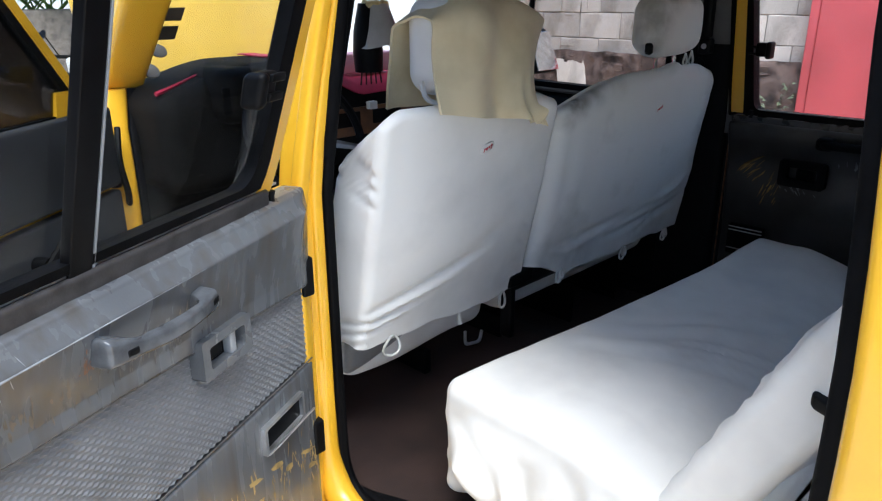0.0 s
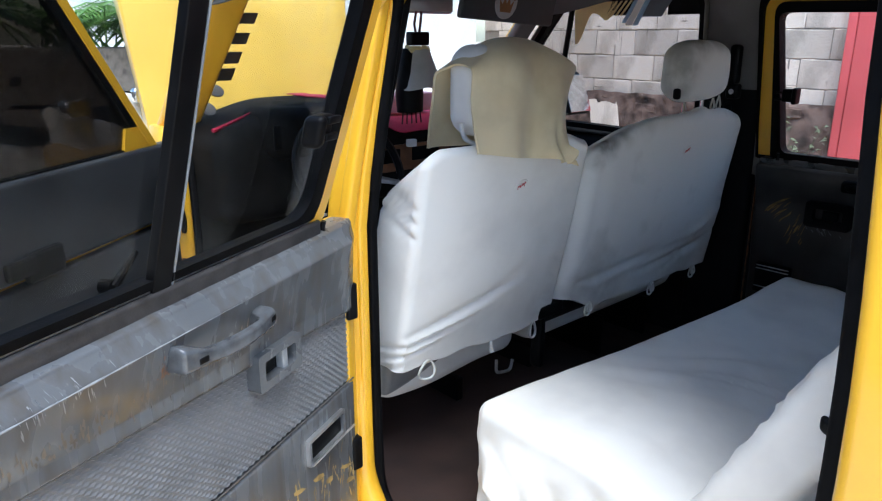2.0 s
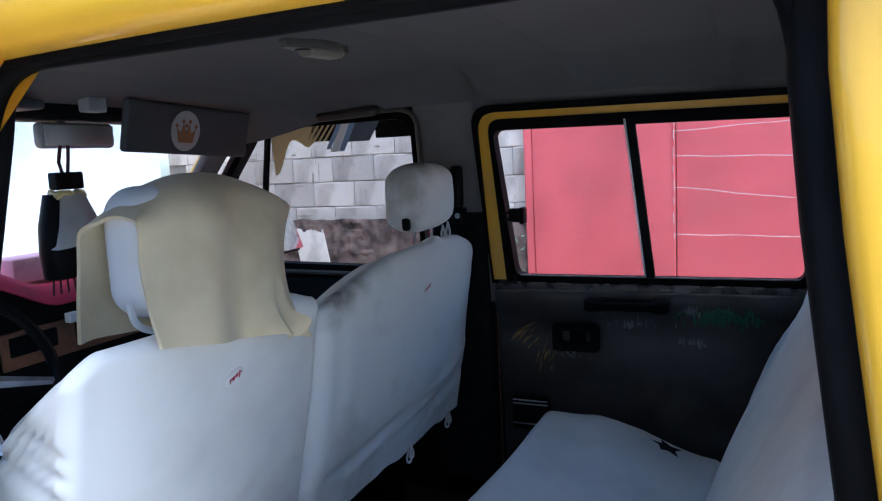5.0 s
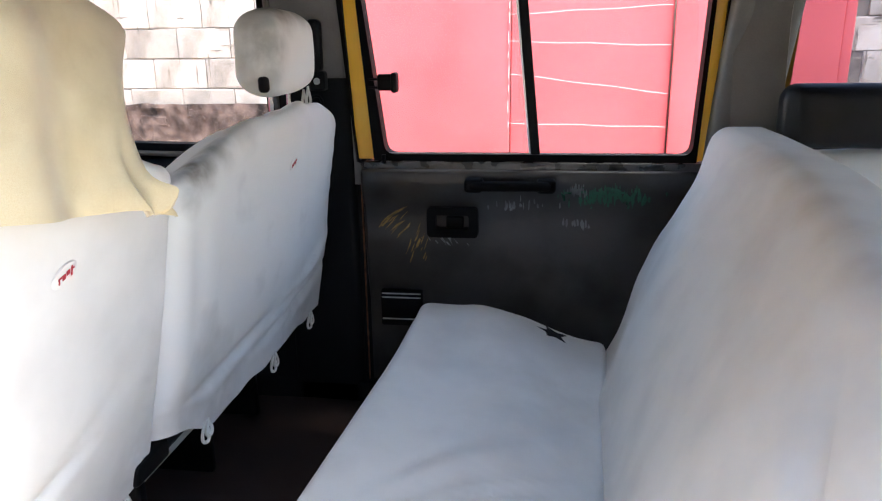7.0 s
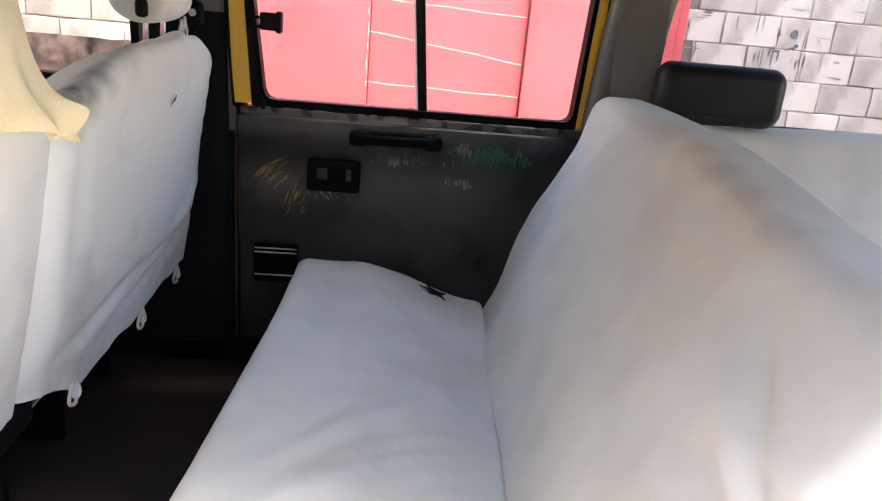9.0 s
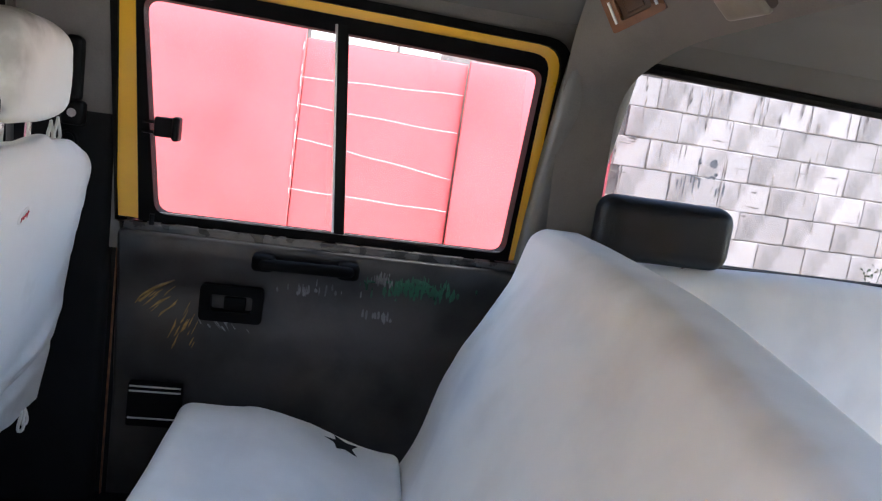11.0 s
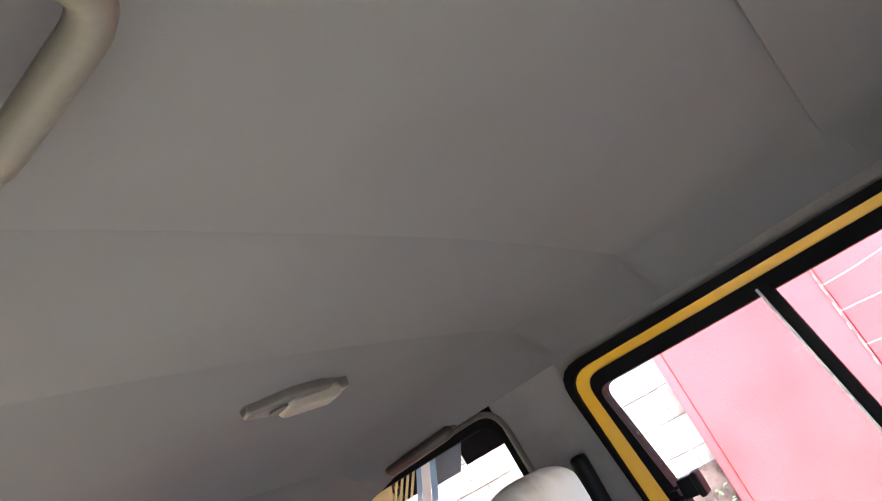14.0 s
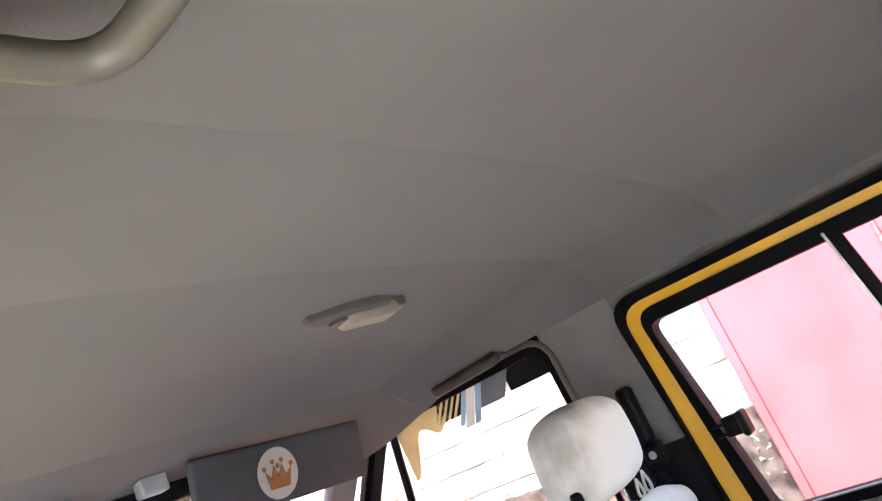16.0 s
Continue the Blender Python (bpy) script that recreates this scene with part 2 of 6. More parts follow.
# Roughened so the mirror's bright reflection reads as plain grey.
BLURMIRROR = material("blurred_mirror_glass", (0.62, 0.62, 0.63), 0.42, metal=0.85, var=0.05, bump=0.0)
MIRROR = material("mirror_glass", (0.8, 0.8, 0.8), 0.03, metal=1.0, var=0.0, bump=0.0)

soil(SOILED, [(-0.13, 0.56, 1.305, 0.085, 0.9), (-0.085, 0.56, 1.335, 0.05, 0.75), (0.0, 0.57, 1.36, 0.05, 0.5), (-0.05, 0.57, 1.320, 0.07, 0.6), (-0.165, 0.56, 1.25, 0.05, 0.45), (0.05, 0.57, 1.33, 0.07, 0.3), (0.30, 0.60, 1.48, 0.11, 0.55), (0.39, 0.60, 1.565, 0.09, 0.65), (0.50, 0.60, 1.57, 0.07, 0.45), (0.0, 0.60, 0.80, 0.14, 0.25), (0.45, 0.6, 0.84, 0.2, 0.2)], (0.15, 0.125, 0.095))
soil(COVER, [(-0.28, 0.66, 0.83, 0.12, 0.25)], (0.34, 0.29, 0.22))
soil(BENCHCLOTH, [(-0.42, -0.37, 1.235, 0.07, 0.22), (-0.28, -0.39, 1.245, 0.07, 0.22), (-0.14, -0.40, 1.25, 0.07, 0.22), (0.0, -0.41, 1.26, 0.07, 0.24), (0.14, -0.42, 1.27, 0.07, 0.22), (0.28, -0.42, 1.28, 0.07, 0.2), (0.25, -0.10, 0.74, 0.22, 0.16), (-0.70, -0.30, 1.1, 0.14, 0.15)], (0.42, 0.33, 0.21))

# ---- mesh helpers ----
def obj(name, bm, mat, parent=None, smooth=True):
    me = bpy.data.meshes.new(name)
    bmesh.ops.recalc_face_normals(bm, faces=bm.faces)
    bm.to_mesh(me)
    bm.free()
    if mat:
        me.materials.append(mat)
    if smooth:
        for p in me.polygons:
            p.use_smooth = True
        me.set_sharp_from_angle(angle=radians(38))
    ob = new(name, me)
    if parent:
        ob.parent = parent
    return ob

def part(name, bm, mat, parent, label="", smooth=True):
    ob = obj(name, bm, mat, parent, smooth)
    return tagged(ob, label) if label else ob

def thing(name, label, category, group="", at=(0, 0, 0)):
    e = new(name)
    e.empty_display_size = 0.05
    e.location = at
    return tagged(e, label, category, group)

def shape(warp, bm):
    for v in bm.verts:
        v.co = Vector(warp(*v.co))
    return bm

def rbox(c, h, r=0.01, n=(1, 1, 1), seg=2, warp=None, bm=None):
    """Box with half sizes h and edges rounded by r, cut n times between the roundings, then bent by warp."""
    bm = bm or bmesh.new()
    r = min(r, *(k * 0.999 for k in h))
    axes = []
    for k, m in zip(h, n):
        inner = [-(k - r) + 2 * (k - r) * i / max(1, m) for i in range(max(1, m) + 1)]
        out = [-(k - r) - r * math.tan(math.pi / 4 * (1 - i / seg)) for i in range(seg)]
        axes.append(out + inner + [-a for a in reversed(out)])
    made = {}
    def vert(i, j, k):
        if (i, j, k) not in made:
            p = Vector((axes[0][i], axes[1][j], axes[2][k]))
            q = Vector([max(-(a - r), min(a - r, b)) for a, b in zip(h, p)])
            d = p - q
            p = q + d.normalized() * r if d.length > 1e-9 else p
            p = p + Vector(c)
            made[i, j, k] = bm.verts.new(warp(*p) if warp else p)
        return made[i, j, k]
    L = [len(a) - 1 for a in axes]
    for a, b, c_ in ((0, 1, 2), (1, 2, 0), (2, 0, 1)):
        for side in (0, L[c_]):
            for i in range(L[a]):
                for j in range(L[b]):
                    f = []
                    for di, dj in ((0, 0), (1, 0), (1, 1), (0, 1)):
                        idx = [0, 0, 0]
                        idx[a], idx[b], idx[c_] = i + di, j + dj, side
                        f.append(vert(*idx))
                    bm.faces.new(f)
    return bm

def tube(points, r, sides=8, bm=None, closed=False):
    """A round bar along points; r is one radius or one for each point."""
    bm = bm or bmesh.new()
    P = [Vector(p) for p in points]
    n = len(P)
    rs = r if isinstance(r, (list, tuple)) else [r] * n
    rings, up = [], None
    for i, p in enumerate(P):
        a = P[(i - 1) % n] if closed or i else P[0]
        b = P[(i + 1) % n] if closed or i < n - 1 else P[-1]
        d = (b - a).normalized()
        up = (up - d * up.dot(d)) if up is not None else d.orthogonal()
        up.normalize()
        s = d.cross(up)
        rings.append([bm.verts.new(p + (up * math.cos(2 * math.pi * k / sides) + s * math.sin(2 * math.pi * k / sides)) * rs[i]) for k in range(sides)])
    for i in range(n if closed else n - 1):
        A, B = rings[i], rings[(i + 1) % n]
        for k in range(sides):
            bm.faces.new((A[k], A[(k + 1) % sides], B[(k + 1) % sides], B[k]))
    if not closed:
        bm.faces.new(rings[0]), bm.faces.new(rings[-1])
    return bm

def arc(points, rounds=0.03, seg=5, closed=False):
    """A polyline with its corners rounded."""
    P, out = [Vector(p) for p in points], []
    n = len(P)
    for i, p in enumerate(P):
        if not closed and i in (0, n - 1):
            out.append(p)
            continue
        a, b = P[i - 1] - p, P[(i + 1) % n] - p
        q = min(rounds, a.length * 0.45, b.length * 0.45)
        a, b = p + a.normalized() * q, p + b.normalized() * q
        for k in range(seg + 1):
            t = k / seg
            out.append(a * (1 - t) ** 2 + p * 2 * t * (1 - t) + b * t * t)
    return out

def prism(poly, axis, lo, hi, bm=None, round_=0.0):
    """A polygon in the plane across axis, drawn out from lo to hi. round_ bevels its edges."""
    bm = bm or bmesh.new()
    def at(p, w):
        return {"x": (w, p[0], p[1]), "y": (p[0], w, p[1]), "z": (p[0], p[1], w)}[axis]
    A = [bm.verts.new(at(p, lo)) for p in poly]
    B = [bm.verts.new(at(p, hi)) for p in poly]
    n = len(poly)
    fs = [bm.faces.new(A), bm.faces.new(B)] + [bm.faces.new((A[i], A[(i + 1) % n], B[(i + 1) % n], B[i])) for i in range(n)]
    if round_:
        bmesh.ops.bevel(bm, geom=list({e for f in fs for e in f.edges}), offset=round_, segments=2, profile=0.5, affect="EDGES")
    return bm

def ring(outer, inner, put, depth0, depth1, bm=None):
    """A frame between two outlines of equally many points; put(u, v, w) gives the place."""
    bm = bm or bmesh.new()
    n = len(outer)
    V = [[bm.verts.new(put(p[0], p[1], w)) for p in line] for line, w in ((outer, depth0), (inner, depth0), (inner, depth1), (outer, depth1))]
    for i in range(n):
        j = (i + 1) % n
        for a in range(4):
            b = (a + 1) % 4
            bm.faces.new((V[a][i], V[a][j], V[b][j], V[b][i]))
    return bm

def outline(corners, r, seg=5):
    """Rounded polygon outline as (u, v) pairs."""
    return [(p.x, p.y) for p in arc([(a, b, 0) for a, b in corners], r, seg, closed=True)]

def inset(corners, d):
    """Corners of a convex counter-clockwise or clockwise polygon moved inwards by d."""
    n = len(corners)
    cx, cy = sum(p[0] for p in corners) / n, sum(p[1] for p in corners) / n
    out = []
    for i in range(n):
        p0, p1, p2 = (Vector(corners[k % n]) for k in (i - 1, i, i + 1))
        def shifted(a, b):
            t = (b - a).normalized()
            nn = Vector((-t.y, t.x))
            if nn.dot(Vector((cx, cy)) - a) < 0:
                nn = -nn
            return a + nn * d, t
        a, t = shifted(p0, p1)
        b, s = shifted(p1, p2)
        k = ((b - a).x * s.y - (b - a).y * s.x) / (t.x * s.y - t.y * s.x)
        q = a + t * k
        out.append((q.x, q.y))
    return out

def sheet(nu, nv, f, thick=0.0, bm=None):
    """A sheet of nu by nv faces through f(u, v), u and v from 0 to 1; thick gives it a back."""
    bm = bm or bmesh.new()
    V = [[bm.verts.new(f(i / nu, j / nv)) for j in range(nv + 1)] for i in range(nu + 1)]
    fs = [bm.faces.new((V[i][j], V[i + 1][j], V[i + 1][j + 1], V[i][j + 1])) for i in range(nu) for j in range(nv)]
    if thick:
        bmesh.ops.recalc_face_normals(bm, faces=fs)
        bmesh.ops.solidify(bm, geom=fs, thickness=thick)
    return bm

def smooth01(a, b, x):
    t = max(0.0, min(1.0, (x - a) / (b - a)))
    return t * t * (3 - 2 * t)

def bumps(x, y, z, s=1.0):
    return noise.noise(Vector((x, y, z)) * s)

# ---- setting outside: ground, wall, gate ----
tagged(obj("ground", sheet(60, 60, lambda u, v: (-150 + 300 * u, -150 + 300 * v, 0.0 + 0.01 * bumps(u * 90, v * 90, 0))), DIRT), "grey concrete yard with dirt and stains", "ground", kind="structure")
WALLX, WALLEND = 3.9, 4.9
# Darker ground strip, added to weaken the bounce onto the ceiling.
tagged(obj("verge", sheet(30, 120, lambda u, v: (0.95 + 0.10 * bumps(v * 25, 0, 2) + (2.95 - 0.10 * bumps(v * 25, 0, 2)) * u, -14 + 20 * v, 0.016 + 0.05 * u * (1 - u) + 0.012 * bumps(u * 12, v * 60, 1))), STRIPBROWN), "added brown ground strip that weakens light thrown up into the car", "ground", kind="structure")
wall_east = obj("wall_east", prism([(WALLX - 0.036, 0), (WALLX + 0.16, 0), (WALLX + 0.16, 2.9), (WALLX - 0.036, 2.9)], "y", -14, WALLEND), MORTAR, smooth=False)
tagged(wall_east, "hollow-block yard wall with grey mortar joints", "wall", kind="structure")

# Unseen wall, added to hold back low sky light from this side.
tagged(obj("wall_west", rbox((-6.2, 1, 1.6), (0.1, 16, 1.6), 0.01), MORTAR), "unseen plain wall added to hold back low sky light", "wall", kind="structure")

# ---- car: shell ----
CX = -0.08                      # centre line
XL, XR = -0.95, 0.80            # outer sides at the belt
def side_in(z):
    """How far the body leans in above the belt."""
    return 0.0 if z < 1.2 else 0.17 * (z - 1.2)

car = thing("car", "yellow station wagon with two doors standing open", "car")

# roof skin
def roof_z(x, y):
    s = abs((x - CX) / 0.84)
    return 1.925 - 0.11 * s ** 4 - 0.05 * smooth01(0.9, 1.55, y)
part("roof", sheet(24, 30, lambda u, v: (CX + 0.80 * (2 * u - 1), -1.9 + 3.35 * v, roof_z(CX + 0.80 * (2 * u - 1), -1.9 + 3.35 * v)), 0.012), YELLOW, car)

# left body side: rear quarter, sill, pillars
def far_x(z):
    return 0.745 - 0.09 * max(0, z - 1.18)
def left_x(z):
    return XL + side_in(z)
def right_x(z):
    return XR - side_in(z)
def side_panel(name, poly, lx, t, mat, label="", n=14, cut=None):
    """A body side panel from an outline in (y, z); lx(z) gives its outer face, t its thickness inwards (signed)."""
    bm = bmesh.new()
    fs = bm.faces.new([bm.verts.new((0, a, b)) for a, b in poly])
    bmesh.ops.triangulate(bm, faces=[fs])
    for k in range(n):
        zc = 0.3 + k * 1.55 / n
        bmesh.ops.bisect_plane(bm, geom=bm.verts[:] + bm.edges[:] + bm.faces[:], plane_co=(0, 0, zc), plane_no=(0, 0, 1))
    r = bmesh.ops.extrude_face_region(bm, geom=bm.faces[:])
    for v in [g for g in r["geom"] if isinstance(g, bmesh.types.BMVert)]:
        v.co.x = 1
    for v in bm.verts:
        v.co.x = lx(v.co.z) + (t if v.co.x > 0.5 else 0)
    return part(name, bm, mat, car, label)
# rear post beside the door opening, with a rounded shut face
def post(name, pts, w, d, mat, label="", bm=None, own=car):
    """A bar with a rounded rectangular section along pts (x, y, z): w along y, d along x."""
    bm = bm or bmesh.new()
    sec = outline([(-d, -w), (d, -w), (d, w), (-d, w)], min(w, d) * 0.7, 4)
    R = [[bm.verts.new((p[0] + a, p[1] + b, p[2])) for a, b in sec] for p in pts]
    n = len(sec)
    for A, B in zip(R, R[1:]):
        for i in range(n):
            bm.faces.new((A[i], A[(i + 1) % n], B[(i + 1) % n], B[i]))
    bm.faces.new(R[0]), bm.faces.new(R[-1])
    return part(name, bm, mat, own, label)
ZS = [0.38 + 1.36 * i / 12 for i in range(13)]
side_panel("quarter_panel", [(-1.9, 0.35), (-0.42, 0.35), (-0.40, 1.22), (-1.9, 1.22)], left_x, 0.02, YELLOW)
side_panel("quarter_rail", [(-1.9, 1.70), (-0.40, 1.70), (-0.40, 1.80), (-1.9, 1.80)], left_x, 0.02, YELLOW)
side_panel("quarter_pillar", [(-0.55, 1.22), (-0.40, 1.22), (-0.40, 1.70), (-0.55, 1.70)], left_x, 0.02, YELLOW)
side_panel("quarter_pillar", [(-1.9, 1.22), (-1.74, 1.22), (-1.74, 1.70), (-1.9, 1.70)], left_x, 0.02, YELLOW)
lq = part("quarter_glass", sheet(6, 4, lambda u, v: (left_x(1.22 + 0.48 * v) + 0.01, -0.55 - 1.19 * u, 1.22 + 0.48 * v), 0.004), CLEAR, car)
lq.visible_shadow = False
post("rear_door_post", [(left_x(z) + 0.019, -0.404 + 0.05 * smooth01(1.1, 1.7, z), z) for z in ZS], 0.045, 0.028, YELLOW)
post("rear_post_seal", [(left_x(z) + 0.046, -0.354 + 0.05 * smooth01(1.1, 1.7, z), z) for z in ZS], 0.020, 0.026, RUBBER)
post("rear_post_trim", [(left_x(z) + 0.085, -0.41 + 0.04 * smooth01(1.1, 1.7, z), z) for z in ZS], 0.05, 0.022, TRIM)
# front (hinge) pillar of the rear door: yellow jamb with its stepped outer edge
def bump_out(z):
    return 0.028 * smooth01(1.24, 1.10, z)
def jamb_y(z):
    return 0.655 - 0.04 * smooth01(1.25, 1.75, z)
post("center_pillar", [(left_x(z) + 0.030, jamb_y(z) + 0.045, z) for z in ZS], 0.045, 0.030, YELLOW)
post("pillar_flange", [(left_x(z) + 0.012 - bump_out(z) * 0.6, jamb_y(z) + 0.012, z) for z in ZS], 0.018, 0.014 , YELLOW)
post("pillar_rib", [(left_x(z) + 0.038, jamb_y(z) + 0.006, z) for z in ZS], 0.014, 0.014, YELLOW)
post("pillar_seal", [(left_x(z) + 0.065, jamb_y(z) + 0.002, z) for z in ZS], 0.014, 0.011, RUBBER)
post("pillar_trim", [(left_x(z) + 0.058, jamb_y(z) + 0.07, z) for z in ZS], 0.05, 0.016, TRIM)
for z in (1.02, 0.64):
    part("hinge", rbox((XL - 0.02, 0.632, z), (0.014, 0.018, 0.042), 0.006), BLACKPL, car, "black door hinge")
# header over the opening
def header(name, dx, dz, w, h, mat):
    bm = bmesh.new()
    path = [(y, 1.745 - 0.006 * (y / 0.5) ** 2) for y in [-0.40 + i * 0.1 for i in range(11)]]
    sec = outline([(-w, -h), (w, -h), (w, h), (-w, h)], min(w, h) * 0.7, 4)
    R = [[bm.verts.new((left_x(1.74) + dx + a, y, z + dz + b)) for a, b in sec] for y, z in path]
    n = len(sec)
    for A, B in zip(R, R[1:]):
        for i in range(n):
            bm.faces.new((A[i], A[(i + 1) % n], B[(i + 1) % n], B[i]))
    bm.faces.new(R[0]), bm.faces.new(R[-1])
    return part(name, bm, mat, car)
header("door_header", -0.012, 0.025, 0.04, 0.045, YELLOW)
header("header_seal", 0.022, -0.014, 0.014, 0.013, RUBBER)
# rounded upper corners of the opening, with the seal running round them
def corner(name, y0, way, r):
    q = [(y0 + way * 0.03, 1.76)] + [(y0 - way * (r - r * math.cos(a)), 1.735 - r + r * math.sin(a)) for a in [math.pi / 2 * (1 - k / 8) for k in range(9)]] + [(y0 + way * 0.03, 1.735 - r)]
    return side_panel(name, q, left_x, 0.05, YELLOW)
corner("corner_gusset", jamb_y(1.75) + 0.004, 1, 0.11)
part("opening_seal", tube(arc([(left_x(1.25) + 0.065, jamb_y(1.25), 1.25), (left_x(1.72) + 0.040, jamb_y(1.72) - 0.004, 1.724), (left_x(1.72) + 0.032, -0.285, 1.726), (left_x(1.60) + 0.050, -0.310, 1.60)], 0.10, 10), 0.016, 10), RUBBER, car)
# sill under the opening, with the jamb sweeping into it
part("jamb_foot", tube(arc([(XL + 0.034, 0.676, 0.80), (XL + 0.034, 0.668, 0.415), (XL + 0.034, 0.0, 0.412)], 0.15, 12), [0.026 + 0.010 * min(1, k / 5) for k in range(15)], 12), YELLOW, car)
part("door_sill", rbox((XL + 0.035, 0.10, 0.395), (0.036, 0.53, 0.052), 0.025, (1, 8, 1), 3), YELLOW, car)
part("sill_seal", tube(arc([(XL + 0.066, 0.655, 0.74), (XL + 0.070, 0.652, 0.425), (XL + 0.078, 0.10, 0.428), (XL + 0.078, -0.36, 0.428), (XL + 0.05, -0.36, 0.70)], 0.13, 10), 0.013), RUBBER, car)
part("scuff_plate", rbox((XL + 0.148, 0.17, 0.424), (0.058, 0.53, 0.011), 0.008, (4, 24, 1), 3, lambda x, y, z: (XL + 0.09 + (x - XL - 0.09) * (1.25 - 1.20 * smooth01(0.22, 0.70, y)) + 0.004 * bumps(y * 20, x * 20, 1), y, z + 0.006 * bumps(y * 14, x * 25, 2))), BLACKPL, car, "black plastic sill plate")
part("wheel_arch", sheet(10, 12, lambda u, v: (XL + 0.12 + 0.25 * u, -0.9 + 0.42 * math.cos(math.pi * v), 0.42 + 0.34 * math.sin(math.pi * v)), 0.01), TRIM, car)

# right side: closed wall parts
side_panel("side_panel_rear", [(-1.9, 0.35), (-0.47, 0.35), (-0.47, 1.22), (-1.9, 1.22)], right_x, -0.05, TRIM)
post("right_rear_pillar", [(right_x(z) - 0.045 - 0.07 * max(0, z - 1.2), -0.520 - 0.06 * (z - 1.38), z) for z in ZS], 0.080, 0.045, PILLAR)
side_panel("upper_rail_rear", [(-1.9, 1.68), (-0.50, 1.68), (-0.50, 1.82), (-1.9, 1.82)], right_x, -0.05, LINER)
post("right_end_pillar", [(right_x(z) - 0.05, -1.72, z) for z in ZS], 0.18, 0.04, PILLAR)
post("right_center_pillar", [(far_x(z) + 0.015, 0.635, z) for z in ZS if z < 1.42], 0.11, 0.03, TRIM)
post("pillar_head_trim", [(far_x(z) + 0.012, 0.645, z) for z in (1.40, 1.48, 1.58, 1.68, 1.76, 1.80, 1.84)], 0.11, 0.024, HEADTRIM)
part("quarter_window_seal", tube(arc([(right_x(1.24) - 0.030, -0.575, 1.24), (right_x(1.68) - 0.055, -0.600, 1.685), (right_x(1.68) - 0.055, -1.53, 1.668), (right_x(1.24) - 0.055, -1.53, 1.24)], 0.06, 6), 0.014, 8), RUBBER, car)
qg = part("quarter_glass", sheet(6, 4, lambda u, v: (right_x(1.22 + 0.46 * v) - 0.03, -0.56 - 0.99 * u, 1.22 + 0.46 * v), 0.004), SMOKE, car)
qg.visible_shadow = False
part("door_shut_panel", rbox((0.775, 0.545, 0.80), (0.012, 0.06, 0.38), 0.005), TRIM, car)
# left rear quarter window opening is closed by its panel; the tailgate
part("tailgate", ring(outline([(-0.9, 0.4), (0.74, 0.4), (0.70, 1.8), (-0.86, 1.8)], 0.08), outline([(-0.74, 1.12), (0.58, 1.12), (0.54, 1.66), (-0.70, 1.66)], 0.08), lambda u, v, w: (u, -1.86 + w, v), 0, -0.06), YELLOW, car)
part("tailgate_glass", rbox((-0.08, -1.89, 1.39), (0.66, 0.003, 0.28), 0.002), TINT, car).visible_shadow = False
part("tailgate_trim", rbox((-0.08, -1.845, 0.76), (0.74, 0.012, 0.35), 0.01), TRIM, car)
# front: scuttle, windscreen, pillars, bonnet, wings
WSB, WST = (1.98, 1.20), (1.47, 1.735)      # windscreen bottom and top (y, z)
part("windscreen", sheet(12, 8, lambda u, v: (CX + (0.72 - 0.06 * v) * (2 * u - 1), WSB[0] + (WST[0] - WSB[0]) * v - 0.05 * (2 * u - 1) ** 2 , WSB[1] + (WST[1] - WSB[1]) * v), 0.004), CLEAR, car)
def front_pillar(sx, name="front_pillar", by=(0, 0, 0), mat=YELLOW):
    """The windscreen pillar: a flat box section raked back with the glass."""
    sec = outline([(-0.062, -0.028), (0.062, -0.028), (0.062, 0.028), (-0.062, 0.028)], 0.02, 4)
    bm, R = bmesh.new(), []
    for v in [k / 8 for k in range(9)]:
        c = Vector((CX + sx * (0.755 - 0.035 * v), WSB[0] - 0.03 + (WST[0] - WSB[0]) * v, WSB[1] - 0.03 + (WST[1] - WSB[1] + 0.03) * v))
        R.append([bm.verts.new(c + Vector(by) + Vector((sx * a * (1 + 0.12 * v) - sx * 0.02, b + 0.25 * a, 0))) for a, b in sec])
    for A, B in zip(R, R[1:]):
        for i in range(len(sec)):
            bm.faces.new((A[i], A[(i + 1) % len(sec)], B[(i + 1) % len(sec)], B[i]))
    bm.faces.new(R[0]), bm.faces.new(R[-1])
    part(name, bm, mat, car)
for sx in (-1, 1):
    front_pillar(sx)
front_pillar(1, "pillar_cover", (-0.012, -0.018, 0.0), PILLAR)
# jamb that carries the open front door, with its hinges and the strap that checks the door
post("front_door_jamb", [(left_x(z) + 0.040 + 0.06 * smooth01(1.0, 1.4, z), 1.735 - 0.02 * smooth01(0.6, 1.0, z) + 0.16 * smooth01(1.0, 1.4, z), z) for z in ZS if z < 1.40], 0.060, 0.048, YELLOW)
post("front_jamb_seal", [(left_x(z) + 0.100 + 0.06 * smooth01(1.0, 1.4, z), 1.70 - 0.02 * smooth01(0.6, 1.0, z) + 0.16 * smooth01(1.0, 1.4, z), z) for z in ZS if z < 1.40], 0.014, 0.012, RUBBER)
for z in (1.06, 0.66):
    part("hinge", rbox((-0.935, 1.665, z), (0.016, 0.022, 0.045), 0.007), BLACKPL, car, "black door hinge")
part("check_strap", tube(arc([(-0.905, 1.675, 0.86), (-0.95, 1.60, 0.862), (-1.03, 1.545, 0.86)], 0.03), 0.009, 6), RUSTSHADE, car)
part("wiring_loom", tube(arc([(-0.90, 1.672, 1.19), (-0.93, 1.62, 1.10), (-0.915, 1.62, 1.0), (-0.90, 1.67, 0.95)], 0.05), 0.010, 8), BLACKPL, car)
